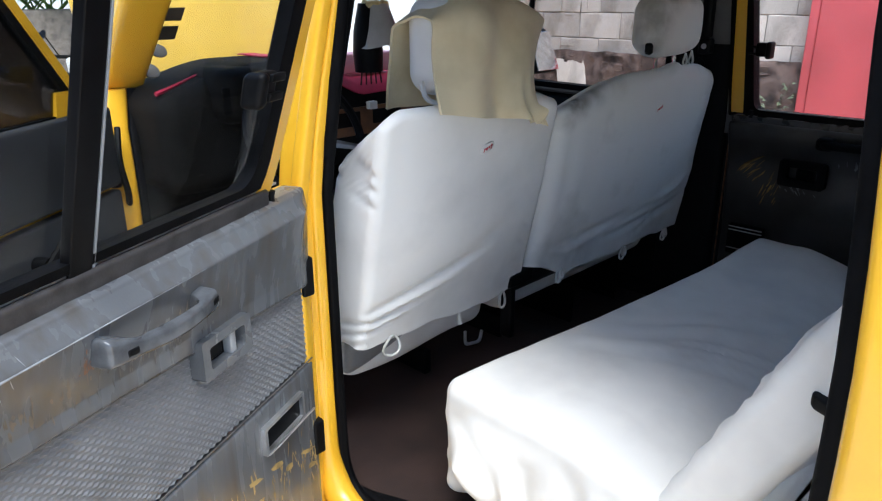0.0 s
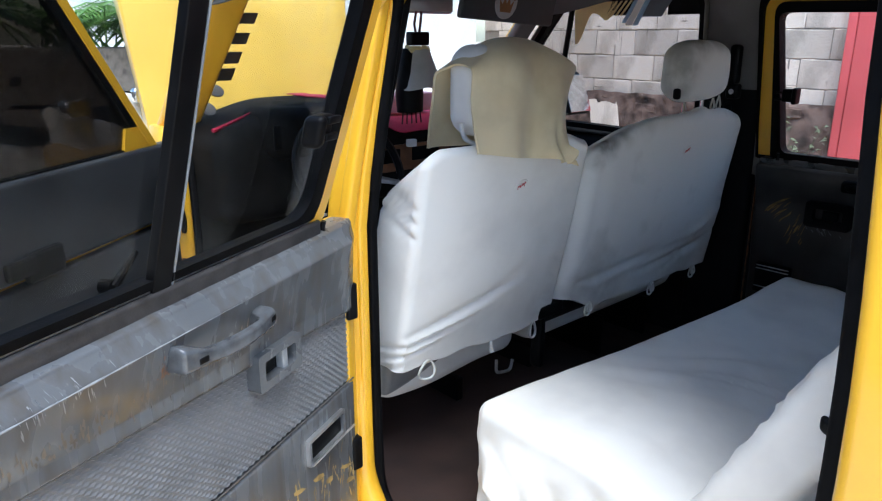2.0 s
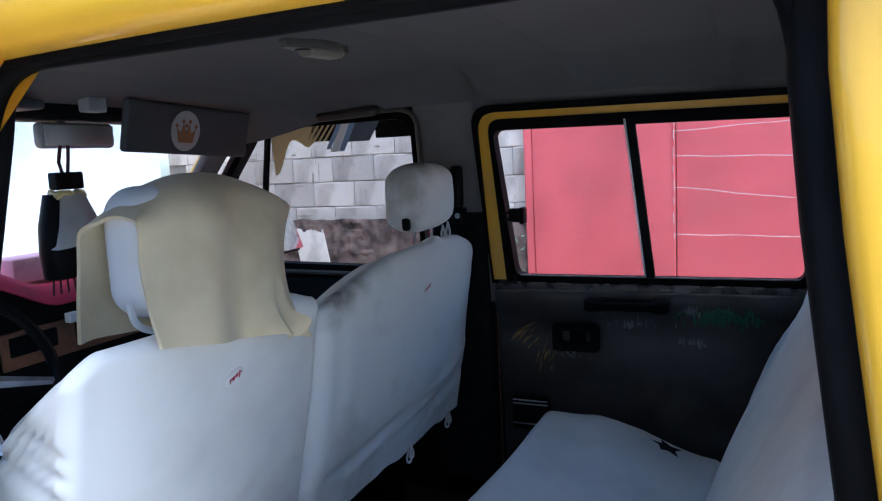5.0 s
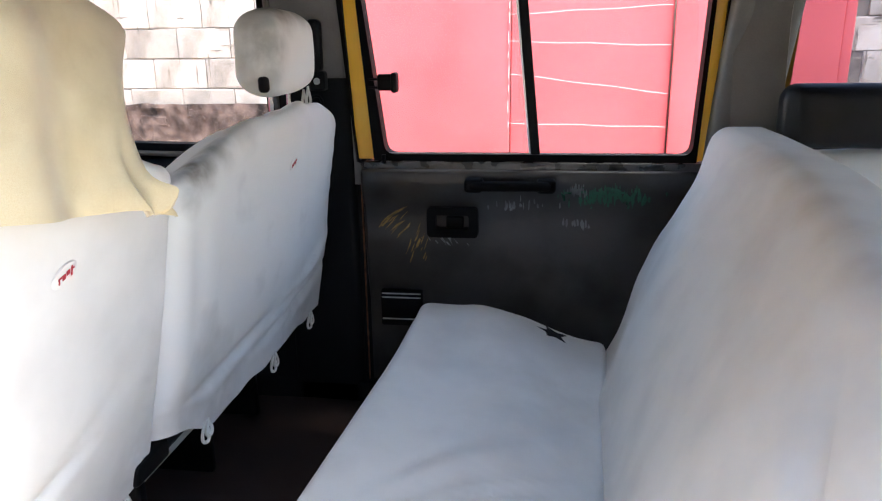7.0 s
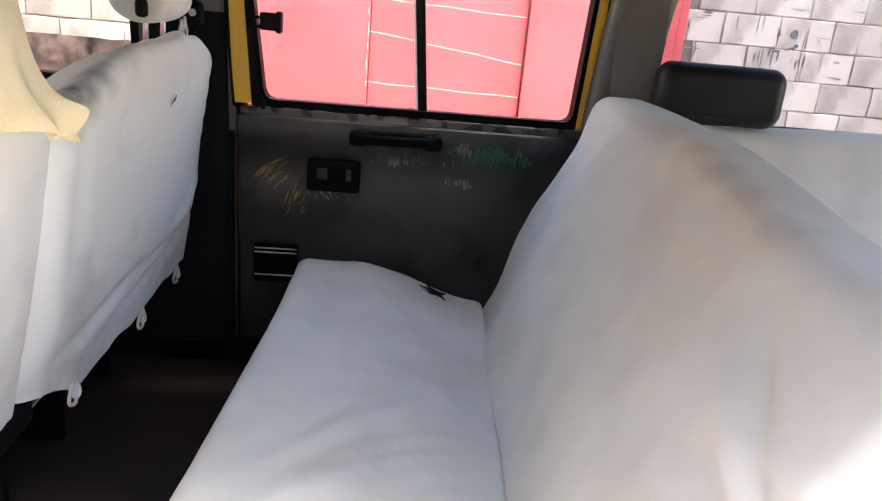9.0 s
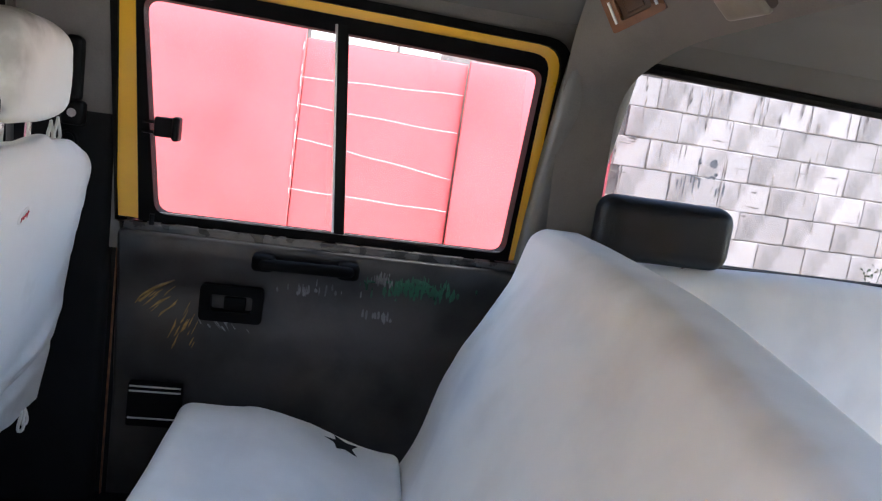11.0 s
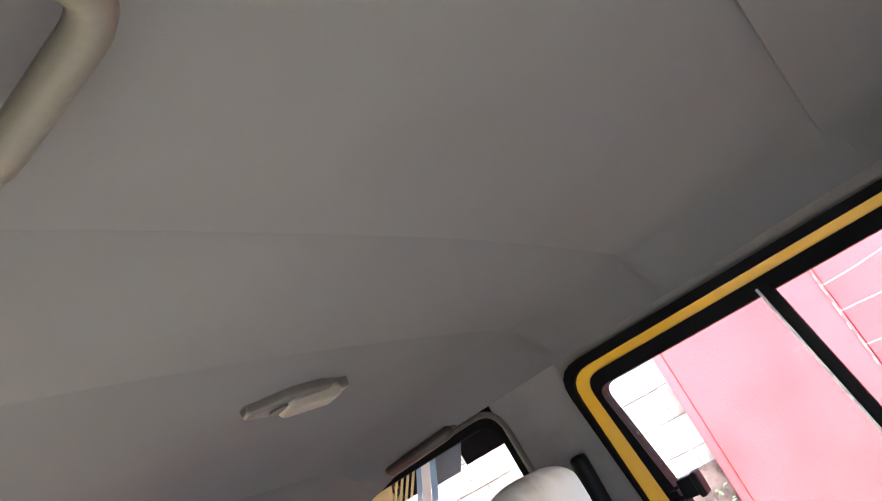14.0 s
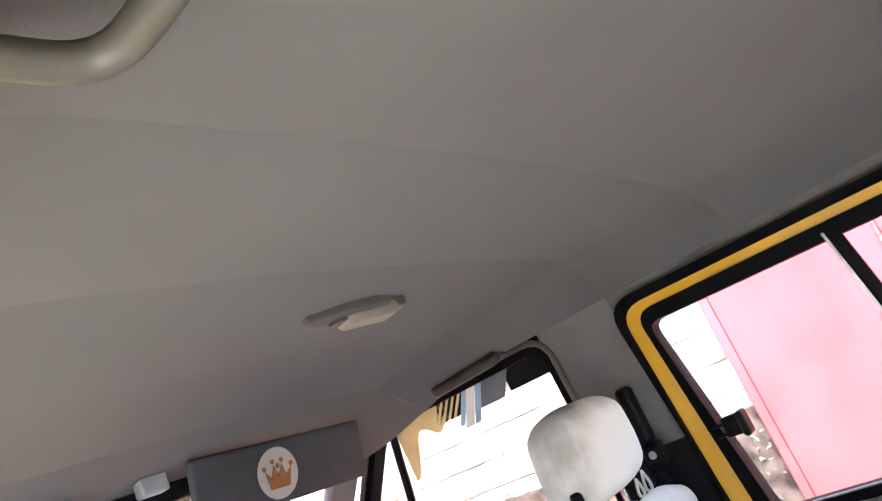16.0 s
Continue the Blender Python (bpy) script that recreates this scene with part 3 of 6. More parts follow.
part("windscreen_header", rbox((CX, 1.47, 1.765), (0.74, 0.06, 0.035), 0.02, n=(12, 1, 1)), TRIM, car)
part("scuttle", rbox((CX, 2.02, 1.12), (0.80, 0.10, 0.06), 0.03), YELLOW, car)
part("bonnet", sheet(14, 14, lambda u, v: (CX + (0.79 - 0.05 * v) * (2 * u - 1), 2.08 + 1.05 * v, 1.16 - 0.08 * v - 0.03 * (2 * u - 1) ** 4 - 0.05 * smooth01(0.85, 1, v)), 0.012), YELLOW, car)
for s in (-1, 1):
    part("front_wing", rbox((CX + s * 0.80, 2.6, 0.75), (0.06, 0.58, 0.34), 0.05), YELLOW, car)
part("nose", rbox((CX, 3.15, 0.72), (0.80, 0.06, 0.32), 0.05), YELLOW, car)
part("firewall", rbox((CX, 1.97, 0.75), (0.82, 0.02, 0.38), 0.01), TRIM, car)
side_panel("right_wing_inner", [(1.62, 0.4), (2.05, 0.4), (2.05, 1.15), (1.62, 1.15)], right_x, -0.05, TRIM)
part("right_sill", rbox((0.76, 0.30, 0.43), (0.03, 1.35, 0.05), 0.01), TRIM, car)
part("underbody", rbox((CX, 0.7, 0.35), (0.80, 2.5, 0.03), 0.02), BLACKPL, car)
for sx in (-1, 1):
    for y in (2.55, -0.95):
        wheel = part("wheel", tube([(CX + sx * (0.70 + d), y, 0.32) for d in (-0.09, -0.08, 0.08, 0.09)], [0.27, 0.32, 0.32, 0.27], 28), RUBBER, car)
        part("rim", tube([(CX + sx * (0.70 + d), y, 0.32) for d in (-0.06, 0.093)], [0.19, 0.17], 24), STEEL, wheel)

# outer skin of the right side
def skin(name, y0, y1, z0, z1, own, n=6):
    return part(name, sheet(8, n, lambda u, v: (right_x(z0 + (z1 - z0) * v) + 0.006 - 0.03 * smooth01(0.6, 0.35, z0 + (z1 - z0) * v), y0 + (y1 - y0) * u, z0 + (z1 - z0) * v), 0.003), YELLOW, own)
skin("right_quarter_skin", -1.92, -0.48, 0.35, 1.205, car)
skin("right_quarter_post", -1.92, -1.56, 1.205, 1.82, car)
skin("right_roof_rail", -1.92, 1.45, 1.76, 1.83, car, 3)
skin("right_window_post", -0.64, -0.50, 1.205, 1.77, car)
skin("right_wing_skin", 1.60, 2.06, 0.38, 1.12, car)
skin("right_sill_skin", -1.0, 2.0, 0.33, 0.42, car, 2)
for s_ in (-1, 1):
    lamp = part("headlamp", tube([(CX + s_ * 0.58, 3.20, 0.86), (CX + s_ * 0.58, 3.225, 0.86)], [0.10, 0.095], 20), CHROME, car)
    part("headlamp_glass", tube([(CX + s_ * 0.58, 3.225, 0.86), (CX + s_ * 0.58, 3.235, 0.86)], [0.085, 0.06], 20), WHITEP, lamp)
part("grille", rbox((CX, 3.215, 0.86), (0.42, 0.012, 0.10), 0.01), BLACKPL, car)
part("front_bumper", rbox((CX, 3.25, 0.52), (0.82, 0.06, 0.07), 0.025), BLACKPL, car)
part("rear_bumper", rbox((CX, -1.98, 0.48), (0.82, 0.06, 0.07), 0.025), BLACKPL, car)

# ---- floor and ceiling of the cabin ----
tagged(obj("floor", sheet(20, 40, lambda u, v: (-0.87 + 1.62 * u, -1.82 + 3.75 * v, 0.415 + 0.10 * math.exp(-((u - 0.5) / 0.12) ** 2) * smooth01(0.45, 0.62, v) + 0.004 * bumps(u * 9, v * 20, 3)), 0.02), CARPET), "dark brown worn floor mat", "floor", kind="structure")
SEAMS = (1.15, 0.51, 0.22, -0.19, -0.50)
EDGES = [1.46, *SEAMS, -1.82]
ROWS_Y = []
for hi, lo in zip(EDGES, EDGES[1:]):
    m = max(6, int((hi - lo) / 0.02))
    ROWS_Y += [(hi - 0.0008 - (hi - lo - 0.0016) * k / m, k / m) for k in range(m + 1)]
def liner(u, v):
    y, k = ROWS_Y[round(v * (len(ROWS_Y) - 1))]
    x = CX + 0.73 * (2 * u - 1) - 0.028 * smooth01(0.12, 0.0, u)
    s = abs(2 * u - 1)
    z = 1.872 - 0.025 * s ** 2 - 0.115 * smooth01(0.80, 1.07, s) - 0.085 * smooth01(0.85, 1.46, y)
    fade = 1 - smooth01(0.80, 0.93, s)
    z -= (0.011 * math.sin(math.pi * k) ** 0.8 + 0.008 * (1 - k) ** 2) * fade
    for q in SEAMS:
        z -= 0.030 * math.exp(-((x - 0.575) / 0.040) ** 2) * (math.exp(-((y - q + 0.025) / 0.028) ** 2) if y < q else 0.45 * math.exp(-((y - q) / 0.010) ** 2))
    return (x, y, z + 0.002 * bumps(x * 3, y * 3, 1))
tagged(obj("ceiling", sheet(60, len(ROWS_Y) - 1, liner, 0.005), LINER), "grey fabric headliner with cross seams", "headliner", kind="structure")

# roof bow behind the bench, with pillar trim running down
bow = thing("roof_bow_trim", "pale grey moulded trim over the roof bow and pillar", "trim panel")
def bow_line(k):
    """The bow's face from its front edge (k = 0) to its lower rear edge (k = 1)."""
    d = 0.17 * k
    return arc([(0.66 - 0.04 * k, -0.485 - 0.10 * k, 1.10), (0.665 - 0.35 * d, -0.46 - 0.11 * k, 1.66 - 0.2 * d), (0.46 - 0.5 * d, -0.43 - 0.16 * k, 1.862 - 0.9 * d), (CX, -0.43 - 0.17 * k, 1.872 - 0.85 * d), (-0.60, -0.43 - 0.17 * k, 1.85 - 0.8 * d), (-0.79, -0.46 - 0.1 * k, 1.60)], 0.14, 9)
LINES = [bow_line(k / 6) for k in range(7)]
NB = len(LINES[0]) - 1
part("bow_face", sheet(NB, 6, lambda u, v: tuple(LINES[round(v * 6)][round(u * NB)] + Vector((0, 0.012 * math.sin(math.pi * v), -0.012 * math.sin(math.pi * v)))), 0.014), BOWGREY, bow)
marker = thing("marker_lamp", "small amber square lamp in a chromed bezel", "lamp")
marker.matrix_world = look((0.355, -0.462, 1.755), (-0.30, 0.15, 1.42), 63)
sq = lambda a: outline([(-a, -a), (a, -a), (a, a), (-a, a)], 0.006, 2)
part("bezel", ring(sq(0.052), sq(0.030), lambda u, v, w: (u * 0.71, v * 1.06, -w), -0.012, 0.010), AMBER, marker)
part("lens", rbox((0, 0, 0.004), (0.022, 0.032, 0.004), 0.003), DEEPAMBER, marker)
part("lens_rib", rbox((0, 0, -0.001), (0.013, 0.018, 0.003), 0.002), DEEPAMBER, marker)
for q in (-1, 1):
    part("chrome_strip", rbox((0, q * 0.042, -0.0105), (0.022, 0.0026, 0.0020), 0.0012), STEEL, marker)

# ---- right rear door (closed) ----
rdoor = thing("rear_door", "closed yellow rear door with a scuffed black inner panel", "car door")
def far(u, v, w):
    return (far_x(v) + w, u, v)
def lean(z):
    return 0.09 * (z - 1.18)
F0 = [(0.55, 1.735), (-0.475, 1.715), (-0.46, 1.10), (0.505, 1.10)]
O1 = F0
O2 = [(0.530, 1.712), (-0.452, 1.697), (-0.437, 1.10), (0.512, 1.10)]
O3 = [(0.497, 1.690), (-0.424, 1.676), (-0.412, 1.10), (0.463, 1.10)]
O4 = [(0.481, 1.656), (-0.412, 1.640), (-0.400, 1.19), (0.432, 1.19)]
oo = [outline(c, r) for c, r in ((O1, 0.07), (O2, 0.06), (O3, 0.045), (O4, 0.03))]
S0 = [(0.66, 1.86), (-0.56, 1.86), (-0.53, 1.10), (0.62, 1.10)]
part("surround_trim", ring(outline(S0, 0.07), oo[0], far, -0.004, 0.03), HEADTRIM, rdoor)
def lift(line, z):
    return [(a, max(b, z)) for a, b in line]
part("outer_seal", ring(lift(oo[0], 1.165), lift(oo[1], 1.168), far, -0.022, 0.03), RUBBER, rdoor)
part("window_frame", ring(lift(oo[1], 1.176), lift(oo[2], 1.178), far, -0.008, 0.035), YELLOW, rdoor)
part("gasket", ring(lift(oo[2], 1.171), lift(oo[3], 1.19), far, -0.014, 0.035), RUBBER, rdoor)
# Yellow edge of the door, coloured dark brown for the shade it sits in.
part("door_edge", rbox((0.757, 0.512, 0.80), (0.005, 0.0018, 0.36), 0.0015), RUSTSHADE, rdoor)
for y0, y1, dx in ((0.012, 0.47, 0.004), (-0.42, 0.045, 0.018)):
    pane = part("sliding_glass", rbox((0, 0, 0), (0.002, (y1 - y0) / 2, 0.235), 0.001, n=(1, 2, 6), warp=lambda x, y, z: far(y + (y0 + y1) / 2 + lean(1.42 + z), 1.42 + z, x + dx)), CLEAR, rdoor)
    pane.visible_shadow = False
part("mullion", rbox((0, 0, 0), (0.010, 0.013, 0.24), 0.004, n=(1, 1, 6), warp=lambda x, y, z: far(y + 0.012 + 0.10 * (1.43 + z - 1.18), 1.43 + z, x - 0.004)), BLACKPL, rdoor)
part("mullion_edge", rbox((0, 0, 0), (0.003, 0.003, 0.235), 0.001, n=(1, 1, 6), warp=lambda x, y, z: far(y + 0.027 + 0.10 * (1.43 + z - 1.18), 1.43 + z, x - 0.013)), STEEL, rdoor)
part("sill_strip", rbox((0.738, 0.02, 1.158), (0.016, 0.475, 0.012), 0.004), GLOSSTRIM, rdoor, "worn dark metal strip under the window")
part("channel_edge", rbox((0.733, 0.02, 1.1925), (0.002, 0.425, 0.0020), 0.001), BARE, rdoor, "pale chipped edge of the glass channel")
def rpanel(x, y, z):
    d = smooth01(1.0, 1.13, z) * 0.03 - 0.02 * smooth01(0.95, 0.75, z)
    return (x - d, y, z)
DOORBLK = material("scuffed_black_panel", (0.030, 0.0275, 0.027), 0.36, var=0.4, scale=6, bump=0.12, fine=140)
part("inner_panel", rbox((0.765, 0.02, 0.80), (0.025, 0.485, 0.35), 0.012, n=(1, 16, 24), warp=rpanel), DOORBLK, rdoor)
arm = part("armrest_handle", tube(arc([(0.70, 0.185, 1.112), (0.672, 0.182, 1.112), (0.668, -0.022, 1.114), (0.70, -0.026, 1.114)], 0.02, 4), 0.0140, 10), DEEPBLACK, rdoor)
for y in (0.178, -0.018):
    part("handle_foot", rbox((0.69, y, 1.113), (0.024, 0.026, 0.020), 0.012), DEEPBLACK, arm)
latch = part("latch_cup", ring(outline([(0.315, 1.042), (0.170, 1.042), (0.170, 0.955), (0.315, 0.955)], 0.012, 3), outline([(0.29, 1.02), (0.195, 1.02), (0.195, 0.98), (0.29, 0.98)], 0.008, 3), lambda u, v, w: (0.712 + w, u, v), 0, 0.03), DEEPBLACK, rdoor)
part("latch_lever", rbox((0.72, 0.235, 1.0), (0.006, 0.025, 0.016), 0.004), DEEPBLACK, latch)
ash = part("ashtray", rbox((0.722, 0.395, 0.735), (0.012, 0.062, 0.055), 0.006), DEEPBLACK, rdoor)
for z in (0.782, 0.770, 0.703):
    part("bright_strip", rbox((0.709, 0.395, z), (0.002, 0.058, 0.0018), 0.001), STEEL, ash)
knob = part("window_latch", rbox((0.712, 0.420, 1.388), (0.014, 0.022, 0.022), 0.006), BLACKPL, rdoor)
part("latch_tab", rbox((0.694, 0.392, 1.388), (0.022, 0.008, 0.027), 0.007), BLACKPL, knob)
for z in (1.374, 1.396):
    part("latch_prong", tube([(0.708, 0.44, z), (0.714, 0.468, z)], 0.004, 6), BLACKPL, knob)
part("lock_pin", tube([(0.722, 0.435, 1.165), (0.722, 0.435, 1.19)], 0.006, 8), BLACKPL, rdoor)

def smear(name, y0, z0, sy, sz, n, seed, mat, label, own=rdoor, slant=0.0, wide=(0.002, 0.007), high=(0.006, 0.028), put=lambda y, z: (0.7385 - 0.030 * smooth01(1.0, 1.13, z) + 0.020 * smooth01(0.95, 0.75, z), y, z)):
    """Ragged strokes of old paint, laid on a panel."""
    rr, bm = random.Random(seed), bmesh.new()
    for i in range(n):
        y, z = rr.gauss(y0, sy), rr.gauss(z0, sz)
        w, h = rr.uniform(*wide), rr.uniform(*high)
        ring_ = [(-1, -0.4), (-0.3, -1), (0.7, -0.7), (1, 0.2), (0.4, 1), (-0.5, 0.7)]
        bm.faces.new([bm.verts.new(put(y + a * w * rr.uniform(0.6, 1.3) + slant * b * h, z + b * h * rr.uniform(0.6, 1.2))) for a, b in ring_])
    tagged(part(name, bm, mat, own, label, smooth=False), kind="stuff")
GREENP = material("green_smear", (0.014, 0.085, 0.045), 0.3, var=0.35, scale=30)
PALEP = material("pale_scratch", (0.13, 0.135, 0.14), 0.4, var=0.3, scale=30)
# Worn dark halo round the latch; the panel's lower front is darker too.
soil(DOORBLK, [(0.735, 0.25, 0.975, 0.17, 0.85), (0.735, 0.42, 0.80, 0.25, 0.6)], (0.010, 0.009, 0.0085), 9.0)
smear("green_smear", -0.185, 1.080, 0.050, 0.012, 150, 3, GREENP, "smear of green paint", wide=(0.0010, 0.0045), high=(0.005, 0.017), put=lambda y, z: (0.7085 + 0.20 * max(0.0, 1.095 - z), y, min(1.120, max(1.045, z))))
smear("green_smear", -0.165, 1.092, 0.034, 0.005, 14, 5, GREENP, "smear of green paint", wide=(0.006, 0.020), high=(0.002, 0.006), put=lambda y, z: (0.7089 + 0.20 * max(0.0, 1.095 - z), y, min(1.120, max(1.045, z))))
smear("pale_smear", -0.105, 1.096, 0.018, 0.006, 26, 13, PALEP, "pale smear beside the green paint", wide=(0.001, 0.004), high=(0.004, 0.014), put=lambda y, z: (0.7079 + 0.20 * max(0.0, 1.095 - z), y, z))
smear("pale_scratches", 0.05, 1.048, 0.05, 0.006, 22, 4, PALEP, "pale scratches", wide=(0.001, 0.004), high=(0.005, 0.016))
smear("pale_scratches", -0.105, 0.995, 0.022, 0.005, 12, 14, PALEP, "pale scratches beside the seat", wide=(0.002, 0.005), high=(0.006, 0.016))
smear("ochre_scratches", 0.405, 0.990, 0.018, 0.012, 9, 6, OCHRE, "ochre scratches around the latch", slant=-0.9, wide=(0.0008, 0.0025), high=(0.010, 0.026))
smear("ochre_scratches", 0.345, 0.925, 0.018, 0.022, 12, 16, OCHRE, "ochre scratches below the latch", slant=-0.35, wide=(0.0008, 0.0025), high=(0.010, 0.032))
smear("pale_scratches", 0.27, 0.940, 0.035, 0.006, 12, 9, PALEP, "pale scratches under the latch", slant=0.6, wide=(0.001, 0.003), high=(0.004, 0.016))
def on_rp(y, z):
    return Vector((0.7375 - 0.030 * smooth01(1.0, 1.13, z) + 0.020 * smooth01(0.95, 0.75, z), y, z))
part("long_scratch", tube([on_rp(0.46 - 0.085 * t, 0.975 + 0.055 * t ** 0.6 + 0.01 * t) for t in [k / 8 for k in range(9)]], [0.001 + 0.0032 * math.sin(math.pi * k / 8) for k in range(9)], 5), OCHRE, rdoor, "long ochre scratch")
skin("outer_skin", -0.465, 0.545, 0.42, 1.165, rdoor)
skin("outer_frame", -0.50, 0.60, 1.715, 1.765, rdoor, 2)

# ---- right front door (closed) ----
fdoor = thing("front_door", "closed yellow front passenger door with dark trim", "car door")
G0 = [(0.735, 1.745), (1.40, 1.74), (1.86, 1.20), (0.735, 1.18)]
part("window_frame", ring(outline(G0, 0.06), outline(inset(G0, 0.03), 0.05), far, -0.01, 0.04), RUBBER, fdoor)
part("head_rail", ring(outline(inset(G0, -0.020), 0.09), outline(inset(G0, 0.008), 0.05), far, 0.02, 0.05), TRIM, fdoor)
fglass = part("window_glass", rbox((0, 0, 0), (0.002, 0.5, 0.27), 0.001, n=(1, 8, 8), warp=lambda x, y, z: far(0.735 + (y + 0.5) * (1.12 - 0.45 * (z + 0.27) / 0.54), 1.46 + z, 0.02 + x)), PALETINT, fdoor)
fglass.visible_shadow = False
part("inner_panel", rbox((0.765, 1.22, 0.79), (0.03, 0.49, 0.38), 0.02), TRIM, fdoor)
part("quarter_bar", tube([far(1.330, 1.73, 0.0), far(1.445, 1.20, 0.0)], 0.012, 8), BLACKPL, fdoor)
# film strip across the head of the glass
def film(name, y0, y1, mat, low, slant=0.0, own=fdoor, w=0.012):
    part(name, sheet(14, 3, lambda u, v: far(y0 + (y1 - y0) * u + slant * v, 1.715 - (low(u)) * v, w), 0.001), mat, own)
GREYFILM = material("grey_blue_film", (0.10, 0.12, 0.145), 0.4, var=0.1, bump=0.02)
film("film_dark", 0.75, 0.905, BLACKPL, lambda u: 0.058)
film("film_grey", 0.885, 0.985, GREYFILM, lambda u: 0.064, 0.045, w=0.0105)
film("film_blue", 0.978, 1.000, BLUE, lambda u: 0.095, 0.055, w=0.0095)
film("film_pale", 1.000, 1.032, WHITEP, lambda u: 0.095, 0.058, w=0.0095)
film("film_blue", 1.032, 1.050, BLUE, lambda u: 0.085, 0.055, w=0.0095)
film("film_dark", 1.035, 1.150, BLACKPL, lambda u: 0.056, 0.03)
film("film_cream", 1.13, 1.335, CREAM, lambda u: 0.045 + 0.030 * math.exp(-((u - 0.25) / 0.15) ** 2) + 0.125 * smooth01(0.55, 0.98, u))
for k in range(4):
    film("film_stripe", 1.056 + k * 0.022, 1.066 + k * 0.022, CREAM, lambda u: 0.058, 0.05, w=0.0105)
part("window_bead", tube([far(a, b, -0.012) for a, b in outline(G0, 0.075, 6)], 0.0085, 8, closed=True), BEAD, fdoor, "grey-brown rubber bead round the window")
skin("outer_skin", 0.56, 1.66, 0.42, 1.165, fdoor)
skin("outer_post", 0.57, 0.72, 1.165, 1.765, fdoor)
wing = thing("wing_mirror", "black wing mirror on the front door", "mirror")
part("shell", rbox((0.885, 1.47, 1.33), (0.085, 0.03, 0.095), 0.025, warp=lambda x, y, z: (x, y + 0.38 * (z - 1.33), z)), BLACKPL, wing)
part("arm", tube([(0.80, 1.52, 1.22), (0.84, 1.49, 1.26)], 0.014, 8), BLACKPL, wing)
part("mirror", rbox((0.885, 1.434, 1.33), (0.074, 0.003, 0.080), 0.002, warp=lambda x, y, z: (x, y + 0.38 * (z - 1.33), z)), MIRROR, wing)

# ---- left rear door (open) ----
HX, HY = -0.961, 0.629
DU, DN = Vector((-0.898, -0.439, 0)), Vector((0.439, -0.898, 0))
def door(u, w, z):
    """Left rear door: u from the hinge, w towards its inner side, z up."""
    k = max(0.0, z - 1.22)
    return Vector((HX, HY, 0)) + DU * u + DN * (w + 0.26 * k) + Vector((0, 0, z))
def on_door(c, h, r=0.005, n=(1, 1, 1), bm=None, seg=2):
    return rbox(c, h, r, n, seg, lambda u, w, z: door(u, w, z), bm)
ldoor = thing("rear_door", "open yellow rear door with a scuffed grey inner panel", "car door")
part("outer_skin", on_door((0.45, -0.055, 0.80), (0.47, 0.012, 0.40), 0.008, (4, 1, 12)), YELLOW, ldoor)
part("front_edge", on_door((0.01, -0.03, 0.80), (0.016, 0.028, 0.40), 0.008, (1, 1, 8)), YELLOW, ldoor)
def seam_z(u):
    """Where the upper panel meets the embossed insert."""
    return 1.004 + 0.070 * u
def lpanel(u, w, z):
    a = 0.010 * smooth01(1.207, 1.199, z) + 0.019 * min(1, max(0, (1.198 - z) / 0.028)) - 0.026 * min(1, max(0, (1.170 - z) / 0.12)) ** 0.85
    return door(u, w + a * (1 if w > -0.02 else 0) * smooth01(0.0, 0.03, u), z + (seam_z(u) - 1.018) * smooth01(1.15, 1.02, z))
part("upper_panel", rbox((0.455, -0.018, 1.113), (0.45, 0.024, 0.095), 0.006, (20, 1, 76), 3, lpanel), DOORGREY, ldoor)
part("belt_trim", rbox((0.515, -0.016, 1.2165), (0.39, 0.022, 0.0165), 0.008, (30, 1, 3), 3, lambda u, w, z: door(u, w + 0.0015 * bumps(u * 30, z * 40, 0), z + 0.0012 * bumps(u * 26, 3, 0))), BELTTRIM, ldoor, "dark worn rubber belt trim")
part("glass_channel", on_door((0.49, -0.010, 1.2345), (0.40, 0.006, 0.0025), 0.0015, (4, 1, 1)), STEEL, ldoor, "chipped bright edge of the glass channel")
part("lower_panel", rbox((0.455, -0.022, 0.617), (0.45, 0.022, 0.212), 0.008, (10, 1, 10), 2, door), DOORGREY, ldoor)
part("insert_panel", rbox((0.455, -0.022, 0.935), (0.45, 0.016, 0.100), 0.004, (8, 1, 4), 2, lambda u, w, z: door(u, w, z + (seam_z(u) - 1.018) * smooth01(0.85, 1.02, z))), VINYL, ldoor, "embossed pale grey insert")
part("insert_groove", tube([lpanel(0.008 + 0.888 * k / 24, 0.0035, 1.0185) for k in range(25)], 0.0014, 6), SCUFF, ldoor)
part("insert_groove", tube([door(0.008 + 0.888 * k / 24, -0.001, 0.834) for k in range(25)], 0.0018, 6), SCUFF, ldoor)
# embossed scales of the insert, in one mesh
bm = bmesh.new()
for j in range(31):
    z = 0.838 + j * 0.0071
    for i in range(51):
        u = 0.018 + (i + 0.5 * (j % 2)) * 0.0174
        if z > seam_z(u) - 0.004:
            continue
        q = [door(u - 0.0085, -0.0062, z), door(u, -0.0072, z - 0.0042), door(u + 0.0085, -0.0062, z), door(u, -0.0048, z + 0.0034)]
        mid = bm.verts.new(door(u, -0.0026, z - 0.0010))
        vs = [bm.verts.new(p) for p in q]
        for k in range(4):
            bm.faces.new((vs[k], vs[(k + 1) % 4], mid))
tagged(part("scale_relief", bm, VINYL, ldoor, "embossed fish-scale relief"), kind="stuff")
